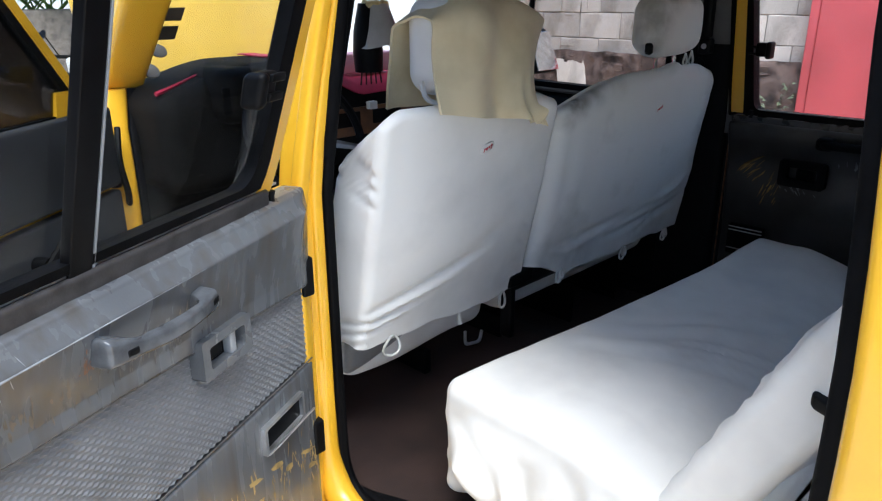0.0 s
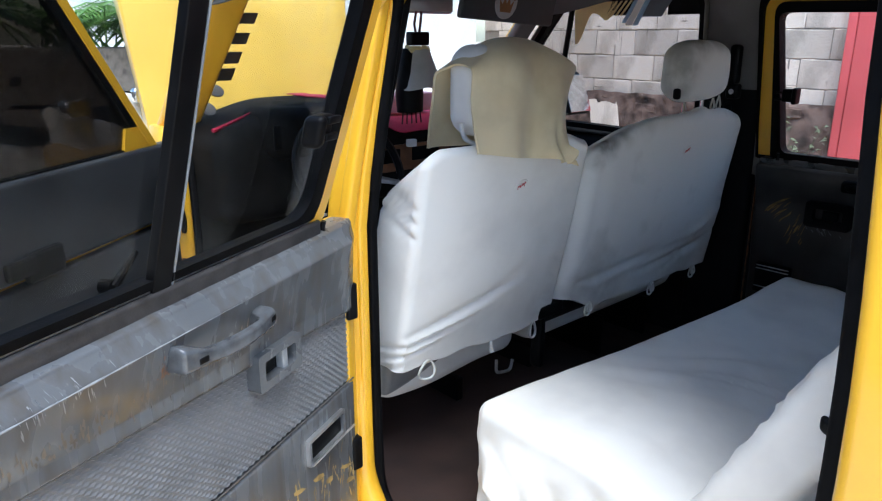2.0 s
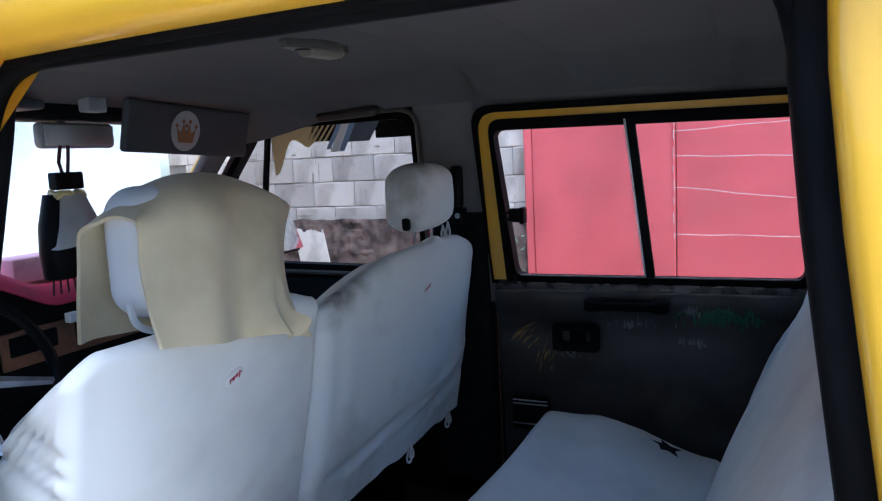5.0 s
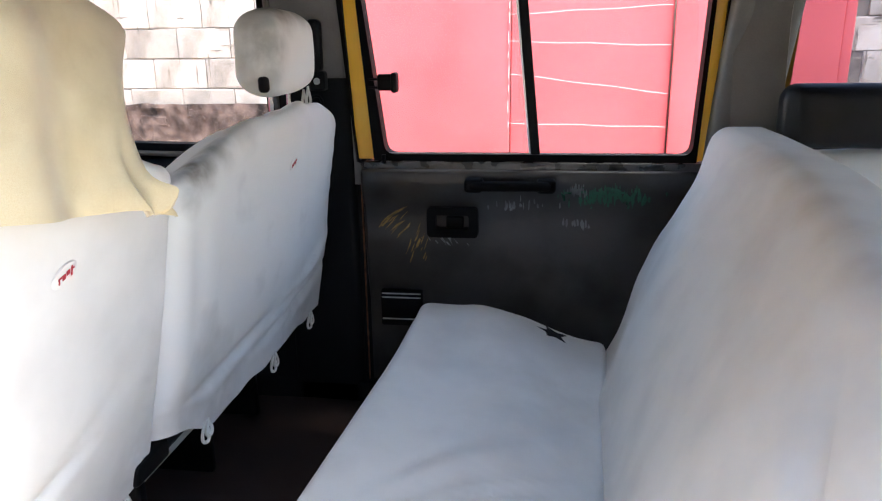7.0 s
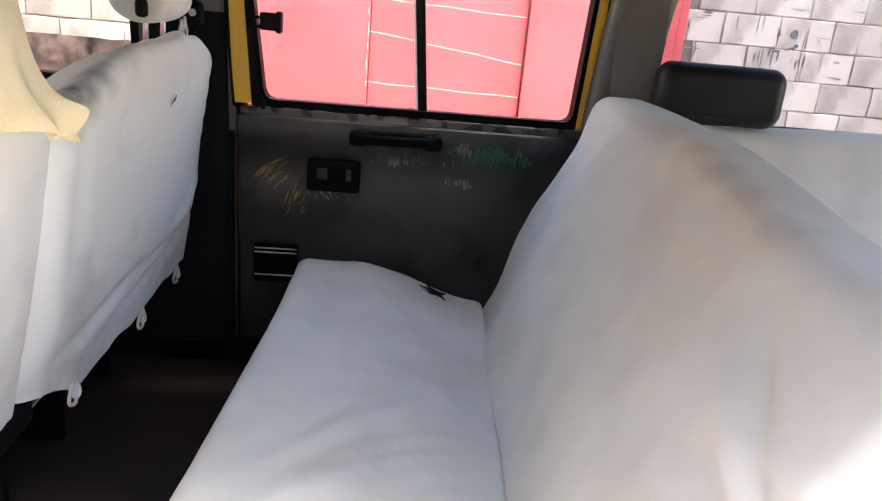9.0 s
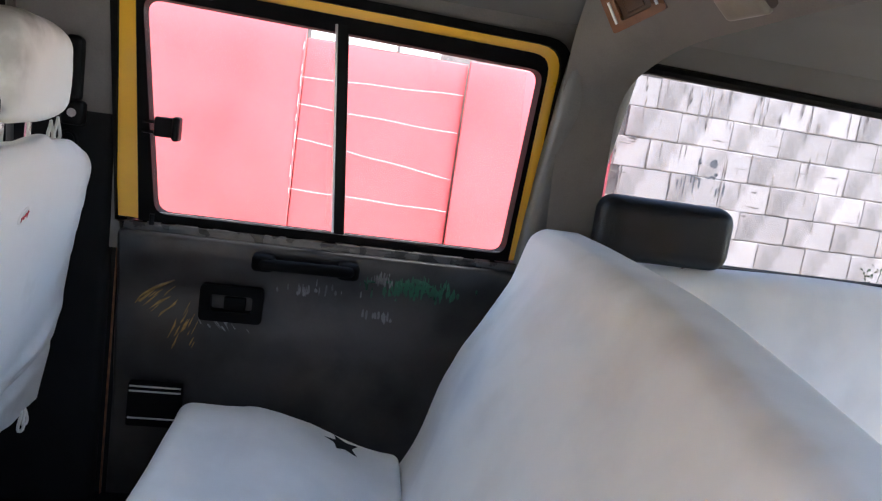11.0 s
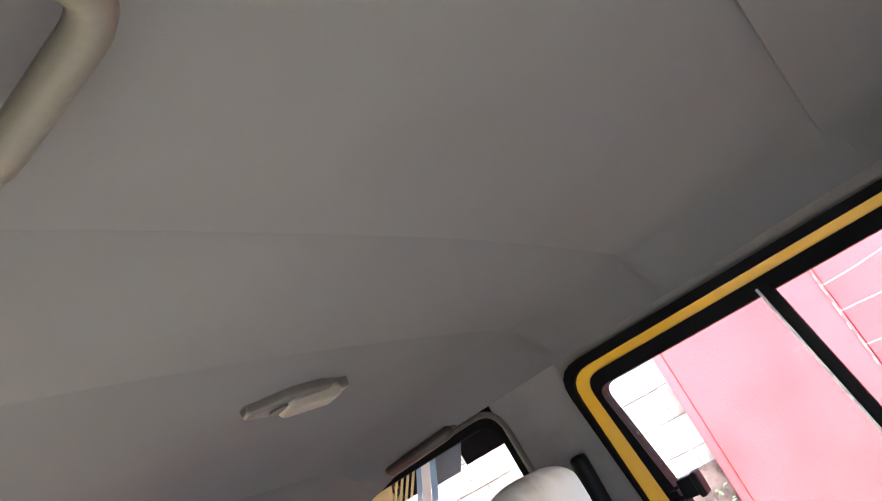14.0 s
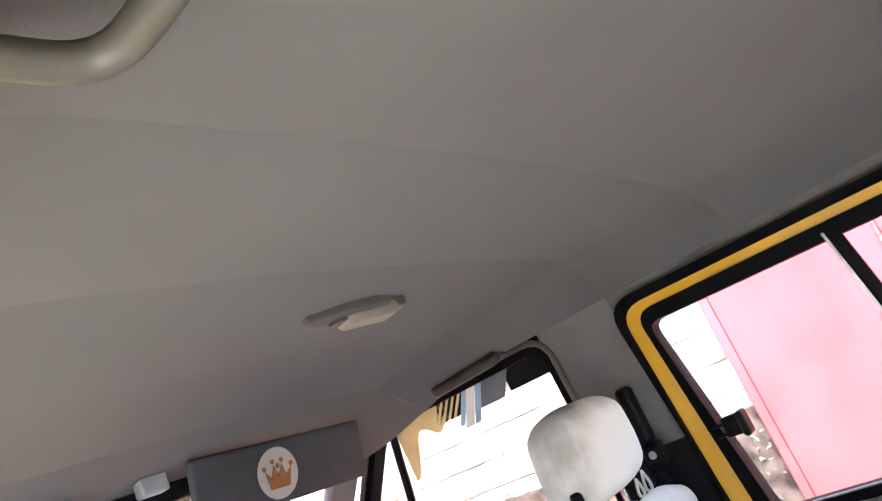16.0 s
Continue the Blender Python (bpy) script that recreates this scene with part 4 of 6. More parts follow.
# window: header frame, posts, glass
W0 = [(0.155, 1.225), (0.078, 1.712), (0.90, 1.712), (0.93, 1.225)]
def dput(u, v, w):
    return door(u, w, v)
D1, D2, D3 = inset(W0, -0.05), inset(W0, -0.014), inset(W0, 0.024)
part("window_frame", ring(lift(outline(D1, 0.10), 1.198), lift(outline(D2, 0.08), 1.204), dput, -0.035, -0.003), YELLOW, ldoor)
part("weatherstrip", tube([door(*q) for q in arc([(0.042, -0.016, 1.68), (0.028, -0.016, 1.769), (0.93, -0.016, 1.769)], 0.09, 8)], 0.012, 8), RUBBER, ldoor)
part("gasket", ring(lift(outline(D2, 0.08), 1.238), lift(outline(D3, 0.06), 1.252), dput, -0.028, 0.0), RUBBER, ldoor)
for u0, u1, w in ((0.12, 0.575, -0.012), (0.55, 0.92, -0.020)):
    g = part("sliding_glass", on_door(((u0 + u1) / 2 - 0.02, w, 1.475), ((u1 - u0) / 2, 0.002, 0.25), 0.001, (2, 1, 6)), TINT, ldoor)
    g.visible_shadow = False
def mull(u, w, z):
    return door(u - 0.035 * (z - 1.225), w, z)
part("mullion", rbox((0.560, -0.008, 1.475), (0.019, 0.009, 0.25), 0.003, (1, 1, 5), 2, mull), BLACKPL, ldoor)
part("mullion_edge", rbox((0.537, -0.006, 1.475), (0.002, 0.006, 0.25), 0.001, (1, 1, 5), 2, mull), GREY, ldoor)
part("shade_band", on_door((0.5, -0.016, 1.685), (0.41, 0.002, 0.02), 0.001, (3, 1, 2)), BLACKPL, ldoor)
def crease(u):
    return lpanel(u, 0.0064, 1.1695)
# Worn crease; its highlight is a pale line that thins towards the hinge.
part("worn_edge", tube([crease(0.36 + 0.53 * k / 30) for k in range(31)], [0.0002 + (0.0010 + 0.0004 * math.sin(k * 1.9) + 0.0003 * math.sin(k * 0.7)) * smooth01(0, 20, k) for k in range(31)], 6), BARE, ldoor, "worn crease along the panel's shoulder, its shine painted pale")
GU, GH = 0.477, 0.112
def grip(u, w, z):
    """The pull: one casting, its bar bowed clear of the panel and swelling into a foot at either end."""
    q = max(-1.0, min(1.0, (u - GU) / GH))
    face = 0.068 - 0.012 * q * q
    inner = 0.010 + 0.040 * (1 - smooth01(0.62, 0.82, abs(q)))
    fat = 1 + (0.75 if q > 0 else 0.45) * smooth01(0.55, 0.88, abs(q))
    k = (w + 0.010) / 0.020
    return door(u, inner + (face - inner) * k, 1.133 + (z - 1.133) * fat * (1.12 - 0.12 * k) - 0.008 * (1 - q * q) + 0.006 * q)
grab = part("grab_handle", rbox((GU, 0.0, 1.133), (GH, 0.010, 0.0115), 0.0055, (44, 2, 2), 4, grip), HANDLEGREY, ldoor)
for u, z in ((GU + 0.078, 1.131), (GU - 0.101, 1.127)):
    part("screw_recess", rbox((u, 0.0, z), (0.0095, 0.0030, 0.0055), 0.0030, (3, 1, 3), 4, lambda uu, w, zz: door(uu, 0.0685 - 0.012 * ((uu - GU) / GH) ** 2 + w - 0.0022, zz)), BLACKPL, grab)
def door_marks(name, u0, z0, su, sz, n, seed, mat, label, w=0.003, h=(0.008, 0.03), slant=0.0):
    rr, bm = random.Random(seed), bmesh.new()
    for i in range(n):
        u, z = rr.gauss(u0, su), rr.gauss(z0, sz)
        ww, hh = w * rr.uniform(0.4, 1.2), rr.uniform(*h)
        if z + hh < 1.190 and 0.02 < u < 0.89:
            bm.faces.new([bm.verts.new(lpanel(u + a * ww * rr.uniform(0.5, 1.3) + slant * b * hh, 0.0066, z + b * hh * rr.uniform(0.6, 1.2))) for a, b in ((-1, -0.3), (-0.2, -1), (0.8, -0.6), (1, 0.3), (0.2, 1), (-0.6, 0.6))])
    tagged(part(name, bm, mat, ldoor, label, smooth=False), kind="stuff")
door_marks("dark_scuffs", 0.60, 1.058, 0.15, 0.006, 46, 31, SCUFF, "dark vertical scuffs", 0.0022, (0.004, 0.014), 0.1)
door_marks("dark_scuffs", 0.46, 1.085, 0.06, 0.010, 16, 32, SCUFF, "dark runs under the handle", 0.0016, (0.006, 0.016))
door_marks("pale_scuffs", 0.80, 1.165, 0.06, 0.012, 40, 33, BARE, "pale vertical scratches", 0.0009, (0.005, 0.014), 0.25)
door_marks("rust", 0.592, 1.118, 0.005, 0.010, 22, 35, RUSTSHADE, "rust at the handle foot", 0.002, (0.002, 0.008))
TANDIRT = material("tan_dirt", (0.13, 0.102, 0.072), 0.7, var=0.3, scale=50)
door_marks("dirt_runs", 0.74, 1.085, 0.09, 0.014, 70, 41, TANDIRT, "tan runs of dried dirt", 0.0026, (0.006, 0.022), 0.12)
door_marks("dirt_runs", 0.40, 1.098, 0.05, 0.010, 22, 42, TANDIRT, "tan runs of dried dirt below the handle", 0.0016, (0.006, 0.018))
lat = part("latch_bezel", ring(outline([(0.245, 1.048), (0.378, 1.048), (0.378, 0.978), (0.245, 0.978)], 0.008, 3), outline([(0.263, 1.032), (0.360, 1.032), (0.360, 0.994), (0.263, 0.994)], 0.006, 3), dput, -0.01, 0.022), DULLGREY, ldoor)
part("latch_recess", on_door((0.311, -0.004, 1.013), (0.05, 0.006, 0.022), 0.002), BLACKPL, lat)
part("latch_bar", on_door((0.292, 0.004, 1.013), (0.008, 0.014, 0.022), 0.003), GREY, lat)
part("latch_lever", on_door((0.332, 0.002, 1.013), (0.022, 0.006, 0.014), 0.004), BLACKPL, lat)
tray = part("ashtray", ring(outline([(0.07, 0.79), (0.218, 0.79), (0.218, 0.728), (0.07, 0.728)], 0.004, 2), outline([(0.078, 0.782), (0.21, 0.782), (0.21, 0.736), (0.078, 0.736)], 0.003, 2), dput, -0.004, 0.010), STEEL, ldoor)
part("tray_well", on_door((0.144, -0.001, 0.759), (0.066, 0.003, 0.023), 0.001), BLACKPL, tray)
part("tray_lid", rbox((0.144, 0, 0), (0.07, 0.003, 0.022), 0.002, warp=lambda u, w, z: door(u, 0.010 + w + 0.026 * (z + 0.022) / 0.044, 0.729 + 0.030 * (z + 0.022) / 0.044)), STEEL, tray)
lk = part("window_latch", on_door((0.218, 0.012, 1.424), (0.028, 0.014, 0.024), 0.008), BLACKPL, ldoor)
part("latch_tab", on_door((0.254, 0.026, 1.422), (0.013, 0.020, 0.028), 0.012, (1, 2, 2), seg=4), BLACKPL, lk)
for z in (1.402, 1.432):
    part("latch_prong", on_door((0.196, 0.026, z + 0.005), (0.020, 0.006, 0.007), 0.003), BLACKPL, lk)
part("lock_pin", tube([door(0.112, 0.0, 1.205), door(0.112, 0.0, 1.217), door(0.112, 0.0, 1.226)], [0.006, 0.006, 0.007], 8), BLACKPL, ldoor)
door_marks("paint_chips", 0.13, 1.196, 0.06, 0.004, 20, 37, BARE, "pale chips along the panel's edge", 0.006, (0.001, 0.003))
bm = bmesh.new()
rnd = random.Random(5)
for i in range(150):
    u, z, l = rnd.uniform(0.02, 0.42), rnd.gauss(0.60, 0.06), rnd.uniform(0.006, 0.030)
    if not 0.42 < z < 0.74:
        continue
    a, w_ = rnd.uniform(-0.25, 0.35), rnd.uniform(0.0006, 0.0030)
    if i % 11 == 0:
        l, w_ = 0.008, rnd.uniform(0.012, 0.030)
    bm.faces.new([bm.verts.new(door(u + x * w_ * rnd.uniform(0.6, 1.3) + a * y * l, 0.0006, z + y * l * rnd.uniform(0.7, 1.2) + 0.25 * x * w_)) for x, y in ((-1, -0.4), (-0.2, -1), (0.7, -0.6), (1, 0.3), (0.3, 0.9), (-0.6, 0.6))])
tagged(part("paint_scuffs", bm, material("scraped_yellow", (0.38, 0.26, 0.09), 0.6, var=0.3, scale=40), ldoor, "scrapes of old yellow paint"), kind="stuff")

# ---- left front door (open) ----
FX, FY = -0.93, 1.62
EU, EN = Vector((-0.80, -0.60, 0)), Vector((0.60, -0.80, 0))
def fd(u, w, z):
    k = max(0.0, z - 1.25)
    return Vector((FX, FY, 0)) + EU * u + EN * (w + 0.2 * k) + Vector((0, 0, z))
def on_fd(c, h, r=0.005, n=(1, 1, 1)):
    return rbox(c, h, r, n, 2, lambda u, w, z: fd(u, w, z))
lfd = thing("front_door", "open yellow front door with a dark inner panel", "car door")
part("outer_skin", on_fd((0.5, -0.05, 0.82), (0.5, 0.012, 0.42), 0.01), YELLOW, lfd)
part("upper_panel", on_fd((0.5, -0.015, 1.150), (0.49, 0.026, 0.115), 0.015), FRONTPANEL, lfd)
part("lower_panel", on_fd((0.5, -0.015, 0.71), (0.49, 0.018, 0.31), 0.01), FRONTPANEL, lfd)
FW = [(0.10, 1.25), (0.62, 1.74), (0.94, 1.74), (0.99, 1.25)]
part("window_frame", ring(lift(outline(inset(FW, -0.022), 0.04), 1.245), lift(outline(FW, 0.03), 1.25), lambda u, v, w: fd(u, w, v), -0.03, 0.0), YELLOW, lfd)
part("gasket", ring(outline(FW, 0.03), outline(inset(FW, 0.02), 0.03), lambda u, v, w: fd(u, w, v), -0.028, -0.004), RUBBER, lfd)
sail = part("sail_panel", prism([(0.05, 1.24), (0.24, 1.24), (0.24, 1.33), (0.16, 1.33)], "y", -0.02, -0.004), YELLOW, lfd)
fg = part("window_glass", prism(outline(FW, 0.03), "y", -0.016, -0.012), DARKGL, lfd)
fg.visible_shadow = False
for ob in (fg, sail):
    for v in ob.data.vertices:
        v.co = fd(v.co.x, v.co.y, v.co.z)
part("latch_bezel", on_fd((0.62, 0.014, 1.06), (0.06, 0.012, 0.035), 0.008), BLACKPL, lfd)
crank = part("window_crank", tube([fd(0.42, 0.0, 0.93), fd(0.42, 0.04, 0.93)], 0.02, 10), BLACKPL, lfd)
part("crank_arm", tube([fd(0.42, 0.04, 0.93), fd(0.32, 0.05, 1.0)], [0.012, 0.009], 8), BLACKPL, crank)
part("inner_handle", on_fd((0.70, 0.020, 1.07), (0.045, 0.010, 0.022), 0.008), BLACKPL, lfd)
part("door_pocket", on_fd((0.5, 0.012, 0.62), (0.34, 0.014, 0.07), 0.012), BROWNPL, lfd)
part("arm_rest", on_fd((0.55, 0.03, 0.86), (0.18, 0.035, 0.03), 0.015), GREY, lfd)

# ---- cloth helpers ----
def fold(p, q, w, d, x, z):
    """Depth of a soft crease from p to q, w wide."""
    a, b = Vector(p), Vector(q)
    ab = b - a
    t = max(0, min(1, (Vector((x, z)) - a).dot(ab) / ab.length_squared))
    k = (Vector((x, z)) - a - ab * t).length / w
    return d * math.exp(-k * k) * math.sin(math.pi * min(1, max(0, 0.08 + t * 0.84)))

def cord_loop(c, r, parent, drop=1.4):
    part("tie_loop", tube([(c[0] + r * math.sin(a), c[1] + 0.2 * r * math.sin(a * 2), c[2] - r * drop + r * drop * math.cos(a)) for a in [2 * math.pi * k / 14 for k in range(14)]], 0.0035, 6, closed=True), CORD, parent)

# ---- front seats ----
def seat_back(own, x0, x1, rake, warp_extra, mat, top, hem, r=0.055, slope=0.55, name="backrest_cover"):
    cx, hw = (x0 + x1) / 2, (x1 - x0) / 2
    def w(x, y, z):
        s = (x - cx) / hw
        k = (1.30 - z) / 0.5
        y2 = y + rake * k - 0.018 * (1 - s * s) * smooth01(0.80, 1.0, z) * (1 if y < 0.63 else 0)
        z2 = z + (top(s) - slope * max(0.0, y - 0.57)) * smooth01(0.95, 1.33, z)
        z2 += (hem(x) - 0.76 + 0.004 * math.sin(x * 19) + 0.003 * math.sin(x * 43 + 1)) * smooth01(0.90, 0.77, z)
        y2 += warp_extra(x, z) if y < 0.66 else 0
        y2 += 0.004 * bumps(x * 5, y * 5, z * 5)
        x2 = x + 0.003 * bumps(z * 14, y * 9, 4)
        return (x2, y2, z2)
    bm = rbox((cx, 0.635, 1.00), (hw, 0.085, 0.33), r, (84, 6, 90), 5)
    bmesh.ops.bisect_plane(bm, geom=bm.verts[:] + bm.edges[:] + bm.faces[:], plane_co=(0, 0, 0.76), plane_no=(0, 0, 1), clear_inner=True)
    bmesh.ops.holes_fill(bm, edges=[e for e in bm.edges if e.is_boundary], sides=0)
    return part(name, shape(w, bm), mat, own)

seat = thing("front_seat", "driver's seat in a white cloth cover", "car seat", "front seats")
def drv(x, z):
    d = fold((-0.815, 0.872), (-0.42, 0.955), 0.011, 0.012, x, z) + fold((-0.815, 0.852), (-0.50, 0.905), 0.010, -0.007, x, z)
    d += fold((-0.815, 0.838), (-0.58, 0.868), 0.009, 0.008, x, z) + fold((-0.815, 0.822), (-0.66, 0.838), 0.007, -0.006, x, z)
    d += fold((-0.815, 0.806), (-0.70, 0.815), 0.006, 0.006, x, z) + fold((-0.55, 0.93), (-0.34, 1.02), 0.020, 0.006, x, z)
    for k in range(4):
        d += fold((-0.29, 0.84 + 0.05 * k), (-0.235, 0.80 + 0.055 * k), 0.008, 0.004, x, z)
    return d
cover = seat_back(seat, -0.818, -0.215, 0.10, drv, COVER, lambda s: 0.012 - 0.022 * smooth01(0.80, 1.0, -s) - 0.030 * smooth01(0.55, 1, s), lambda x: 0.768 + 0.012 * smooth01(-0.5, -0.80, x), 0.026, 0.72)
# creases drawn across the flank of the cover by its tight corner
for v in cover.data.vertices:
    if v.co.x < -0.80:
        for k, q in enumerate((1.225, 1.190, 1.150)):
            v.co.x += (0.012 - 0.002 * k) * math.exp(-((v.co.z - q - 0.5 * (v.co.y - 0.62)) / 0.010) ** 2) * smooth01(0.56, 0.62, v.co.y)
        for k in range(3):
            v.co.x += 0.007 * math.exp(-((v.co.z - 0.80 - 0.028 * k + 0.25 * (v.co.y - 0.62)) / 0.007) ** 2)
part("seat_cushion", rbox((-0.52, 0.99, 0.71), (0.27, 0.24, 0.08), 0.06, (10, 10, 4), 4, lambda x, y, z: (x, y, z + 0.015 * bumps(x * 4, y * 4, 0))), COVER, seat)
part("lower_shell", rbox((-0.53, 0.755, 0.745), (0.262, 0.03, 0.085), 0.025, (16, 1, 8), 3, lambda x, y, z: (x, y + 0.15 * max(0, 0.80 - z), z + 0.085 * smooth01(-0.80, -0.40, x) * smooth01(0.80, 0.68, z))), VINYL, seat)
part("seat_runner", rbox((-0.70, 1.05, 0.48), (0.015, 0.15, 0.04), 0.006), BLACKPL, seat)
part("adjuster_loop", tube(arc([(-0.30, 0.80, 0.60), (-0.30, 0.80, 0.555), (-0.245, 0.79, 0.550), (-0.235, 0.79, 0.585)], 0.015), 0.0055, 6), STEEL, seat, "bare steel adjuster loop")
part("seat_runner", rbox((-0.36, 1.05, 0.48), (0.015, 0.15, 0.04), 0.006), BLACKPL, seat)
cord_loop((-0.72, 0.655, 0.785), 0.026, seat, 1.0)
cord_loop((-0.30, 0.66, 0.775), 0.013, seat, 2.0)
part("tie_end", tube([(-0.47, 0.664, 0.785), (-0.472, 0.664, 0.745), (-0.468, 0.664, 0.73)], [0.004, 0.005, 0.008], 6), CORD, seat)
def tag_patch(x0, z0, cover_, own):
    """A small oval woven tag with a red mark, sewn on the back of a cover."""
    near = sorted(cover_.data.vertices, key=lambda v: (v.co.x - x0) ** 2 + (v.co.z - z0) ** 2 + (0 if v.co.y < 0.63 else 1))[:6]
    y0 = sum(v.co.y for v in near) / 6
    def lay(x, y, z):
        return (x, y0 + y + 0.20 * (z0 - z), z + 0.22 * (x - x0))
    bm = bmesh.new()
    for k in range(24):
        a0, a1 = 2 * math.pi * k / 24, 2 * math.pi * (k + 1) / 24
        q = [bm.verts.new(lay(x0 + r * math.cos(a), d, z0 + 0.55 * r * math.sin(a))) for a, r, d in ((a0, 0.025, 0.0), (a1, 0.025, 0.0), (a1, 0.022, -0.0016), (a0, 0.022, -0.0016))]
        bm.faces.new(q)
        bm.faces.new((q[3], q[2], bm.verts.new(lay(x0, -0.0016, z0))))
    base = part("cloth_tag", bm, COVER, own, "small oval white tag with a red print")
    for dx, dz, w, h in ((-0.011, 0.001, 0.0040, 0.0012), (-0.013, -0.002, 0.0012, 0.0040), (-0.004, -0.001, 0.0030, 0.0034), (0.004, 0.001, 0.0032, 0.0030), (0.011, 0.0, 0.0012, 0.0062), (0.013, 0.002, 0.0030, 0.0012)):
        part("tag_print", rbox((x0 + dx, -0.0024, z0 + dz), (w, 0.0005, h), 0.0004, warp=lay), REDINK, base)
tag_patch(-0.502, 1.226, cover, seat)
head = part("headrest", rbox((-0.515, 0.615, 1.455), (0.135, 0.062, 0.105), 0.05, (10, 6, 8), 5), COVER, seat)
for x in (-0.57, -0.46):
    part("headrest_rod", tube([(x, 0.62, 1.30), (x, 0.615, 1.38)], 0.006, 8), CHROME, head)
part("tie_loop", tube(arc([(-0.66, 0.60, 1.385), (-0.665, 0.585, 1.35), (-0.63, 0.575, 1.335), (-0.60, 0.575, 1.32), (-0.63, 0.56, 1.30)], 0.02), 0.006, 6), CORD, head)

towel = thing("towel", "beige towel draped over the driver's headrest", "towel")
def drape(u, v):
    """v = 0 is the hem hanging in front of the headrest, v = 1 the hem on the back of the seat."""
    path = [(0.712, 1.315), (0.70, 1.41), (0.685, 1.51), (0.640, 1.568), (0.578, 1.572), (0.532, 1.528), (0.512, 1.42), (0.502, 1.300)]
    k = v * (len(path) - 1)
    i = min(len(path) - 2, int(k))
    f = k - i
    P = [path[max(0, min(len(path) - 1, i + j))] for j in (-1, 0, 1, 2)]
    y, z = (P[1][j] + 0.5 * f * (P[2][j] - P[0][j] + f * (2 * P[0][j] - 5 * P[1][j] + 4 * P[2][j] - P[3][j] + f * (3 * (P[1][j] - P[2][j]) + P[3][j] - P[0][j]))) for j in (0, 1))
    s = 2 * u - 1
    back, front = smooth01(0.5, 0.75, v), smooth01(0.45, 0.0, v)
    x = -0.500 + 0.163 * s
    x += back * (0.006 * s + 0.042 * max(0, s) * math.sin(math.pi * smooth01(0.46, 1.0, v)) - 0.022 * smooth01(0.7, 1.0, v))
    x -= front * (0.030 * (1 - u) - 0.03)
    z += -0.058 * abs(s) ** 2.3 * smooth01(0.2, 0.45, v) * smooth01(0.85, 0.55, v)
    y += 0.035 * abs(s) ** 3 * smooth01(0.55, 0.8, v) * smooth01(1.0, 0.8, v)
    y += 0.007 * math.sin(s * 6 + 1) * smooth01(0.6, 1, v) + 0.016 * math.sin(s * 6) * front
    y -= 0.006 * math.exp(-((s + 0.35 * v) / 0.22) ** 2) * back + 0.005 * math.exp(-((s - 0.62) / 0.2) ** 2) * smooth01(0.7, 0.95, v)
    curl = math.exp(-((s - 0.55) / 0.35) ** 2) * smooth01(0.90, 1.0, v)
    z += 0.012 * curl - 0.028 * s * smooth01(0.75, 1, v)
    x -= 0.060 * max(0, s) * (smooth01(0.70, 0.94, v) - 0.22 * smooth01(0.94, 1.0, v))
    y -= 0.022 * curl + 0.035 * smooth01(-0.1, 0.95, s) * smooth01(0.72, 1.0, v)
    z += (0.026 * math.exp(-((s - 0.72) / 0.05) ** 2) - 0.008 * math.exp(-((s - 0.55) / 0.09) ** 2)) * smooth01(0.92, 1.0, v)
    y -= 0.014 * math.cos((s - 0.72) * 22) * smooth01(0.3, 0.6, s) * smooth01(0.86, 1.0, v)
    return (x + 0.004 * bumps(u * 5, v * 7, 0), y + 0.005 * bumps(u * 5, v * 6, 5), z)
part("cloth", sheet(64, 84, drape, 0.006), TOWEL, towel)

seat2 = thing("front_seat", "wide front passenger seat in a soiled white cloth cover", "car seat", "front seats")
def pas(x, z):
    d = fold((-0.15, 0.86), (0.50, 0.90), 0.02, 0.014, x, z) + fold((-0.10, 0.83), (0.6, 0.94), 0.015, -0.008, x, z)
    d += fold((-0.14, 1.25), (-0.12, 0.9), 0.03, 0.005, x, z) + fold((0.15, 0.83), (0.62, 0.86), 0.014, 0.012, x, z)
    d += fold((0.05, 1.30), (-0.06, 0.85), 0.07, 0.006, x, z) + fold((0.30, 0.85), (0.66, 0.98), 0.02, -0.012, x, z) + fold((0.35, 0.80), (0.68, 0.90), 0.012, 0.010, x, z)
    for k in range(4):
        d += fold((0.66, 1.24 - 0.05 * k), (0.60, 1.22 - 0.055 * k), 0.01, 0.004, x, z)
    return d
cover2 = seat_back(seat2, -0.215, 0.70, 0.075, pas, SOILED, lambda s: 0.030 + 0.014 * math.exp(-((s - 0.31) / 0.07) ** 2) - 0.035 * smooth01(0.60, 1, s) - 0.065 * smooth01(-0.25, -1, s), lambda x: 0.762 + 0.06 * smooth01(0.0, -0.21, x))
part("seat_cushion", rbox((0.24, 0.99, 0.71), (0.44, 0.24, 0.08), 0.06, (10, 10, 4), 4), COVER, seat2)
# Black stands for the shade under this seat; the driver's shell is grey.
part("lower_shell", rbox((0.24, 0.735, 0.775), (0.44, 0.03, 0.06), 0.025, (12, 1, 4), 3), LEATHER, seat2)
for x in (-0.10, 0.30, 0.60):
    part("seat_leg", rbox((x, 0.98, 0.50), (0.012, 0.16, 0.08), 0.006), BLACKPL, seat2)
for x, z in ((0.57, 0.765), (0.29, 0.765), (-0.07, 0.785)):
    cord_loop((x, 0.632, z), 0.012, seat2, 1.9)
    cord_loop((x + 0.008, 0.628, z), 0.010, seat2, 1.7)
tag_patch(0.293, 1.232, cover2, seat2)
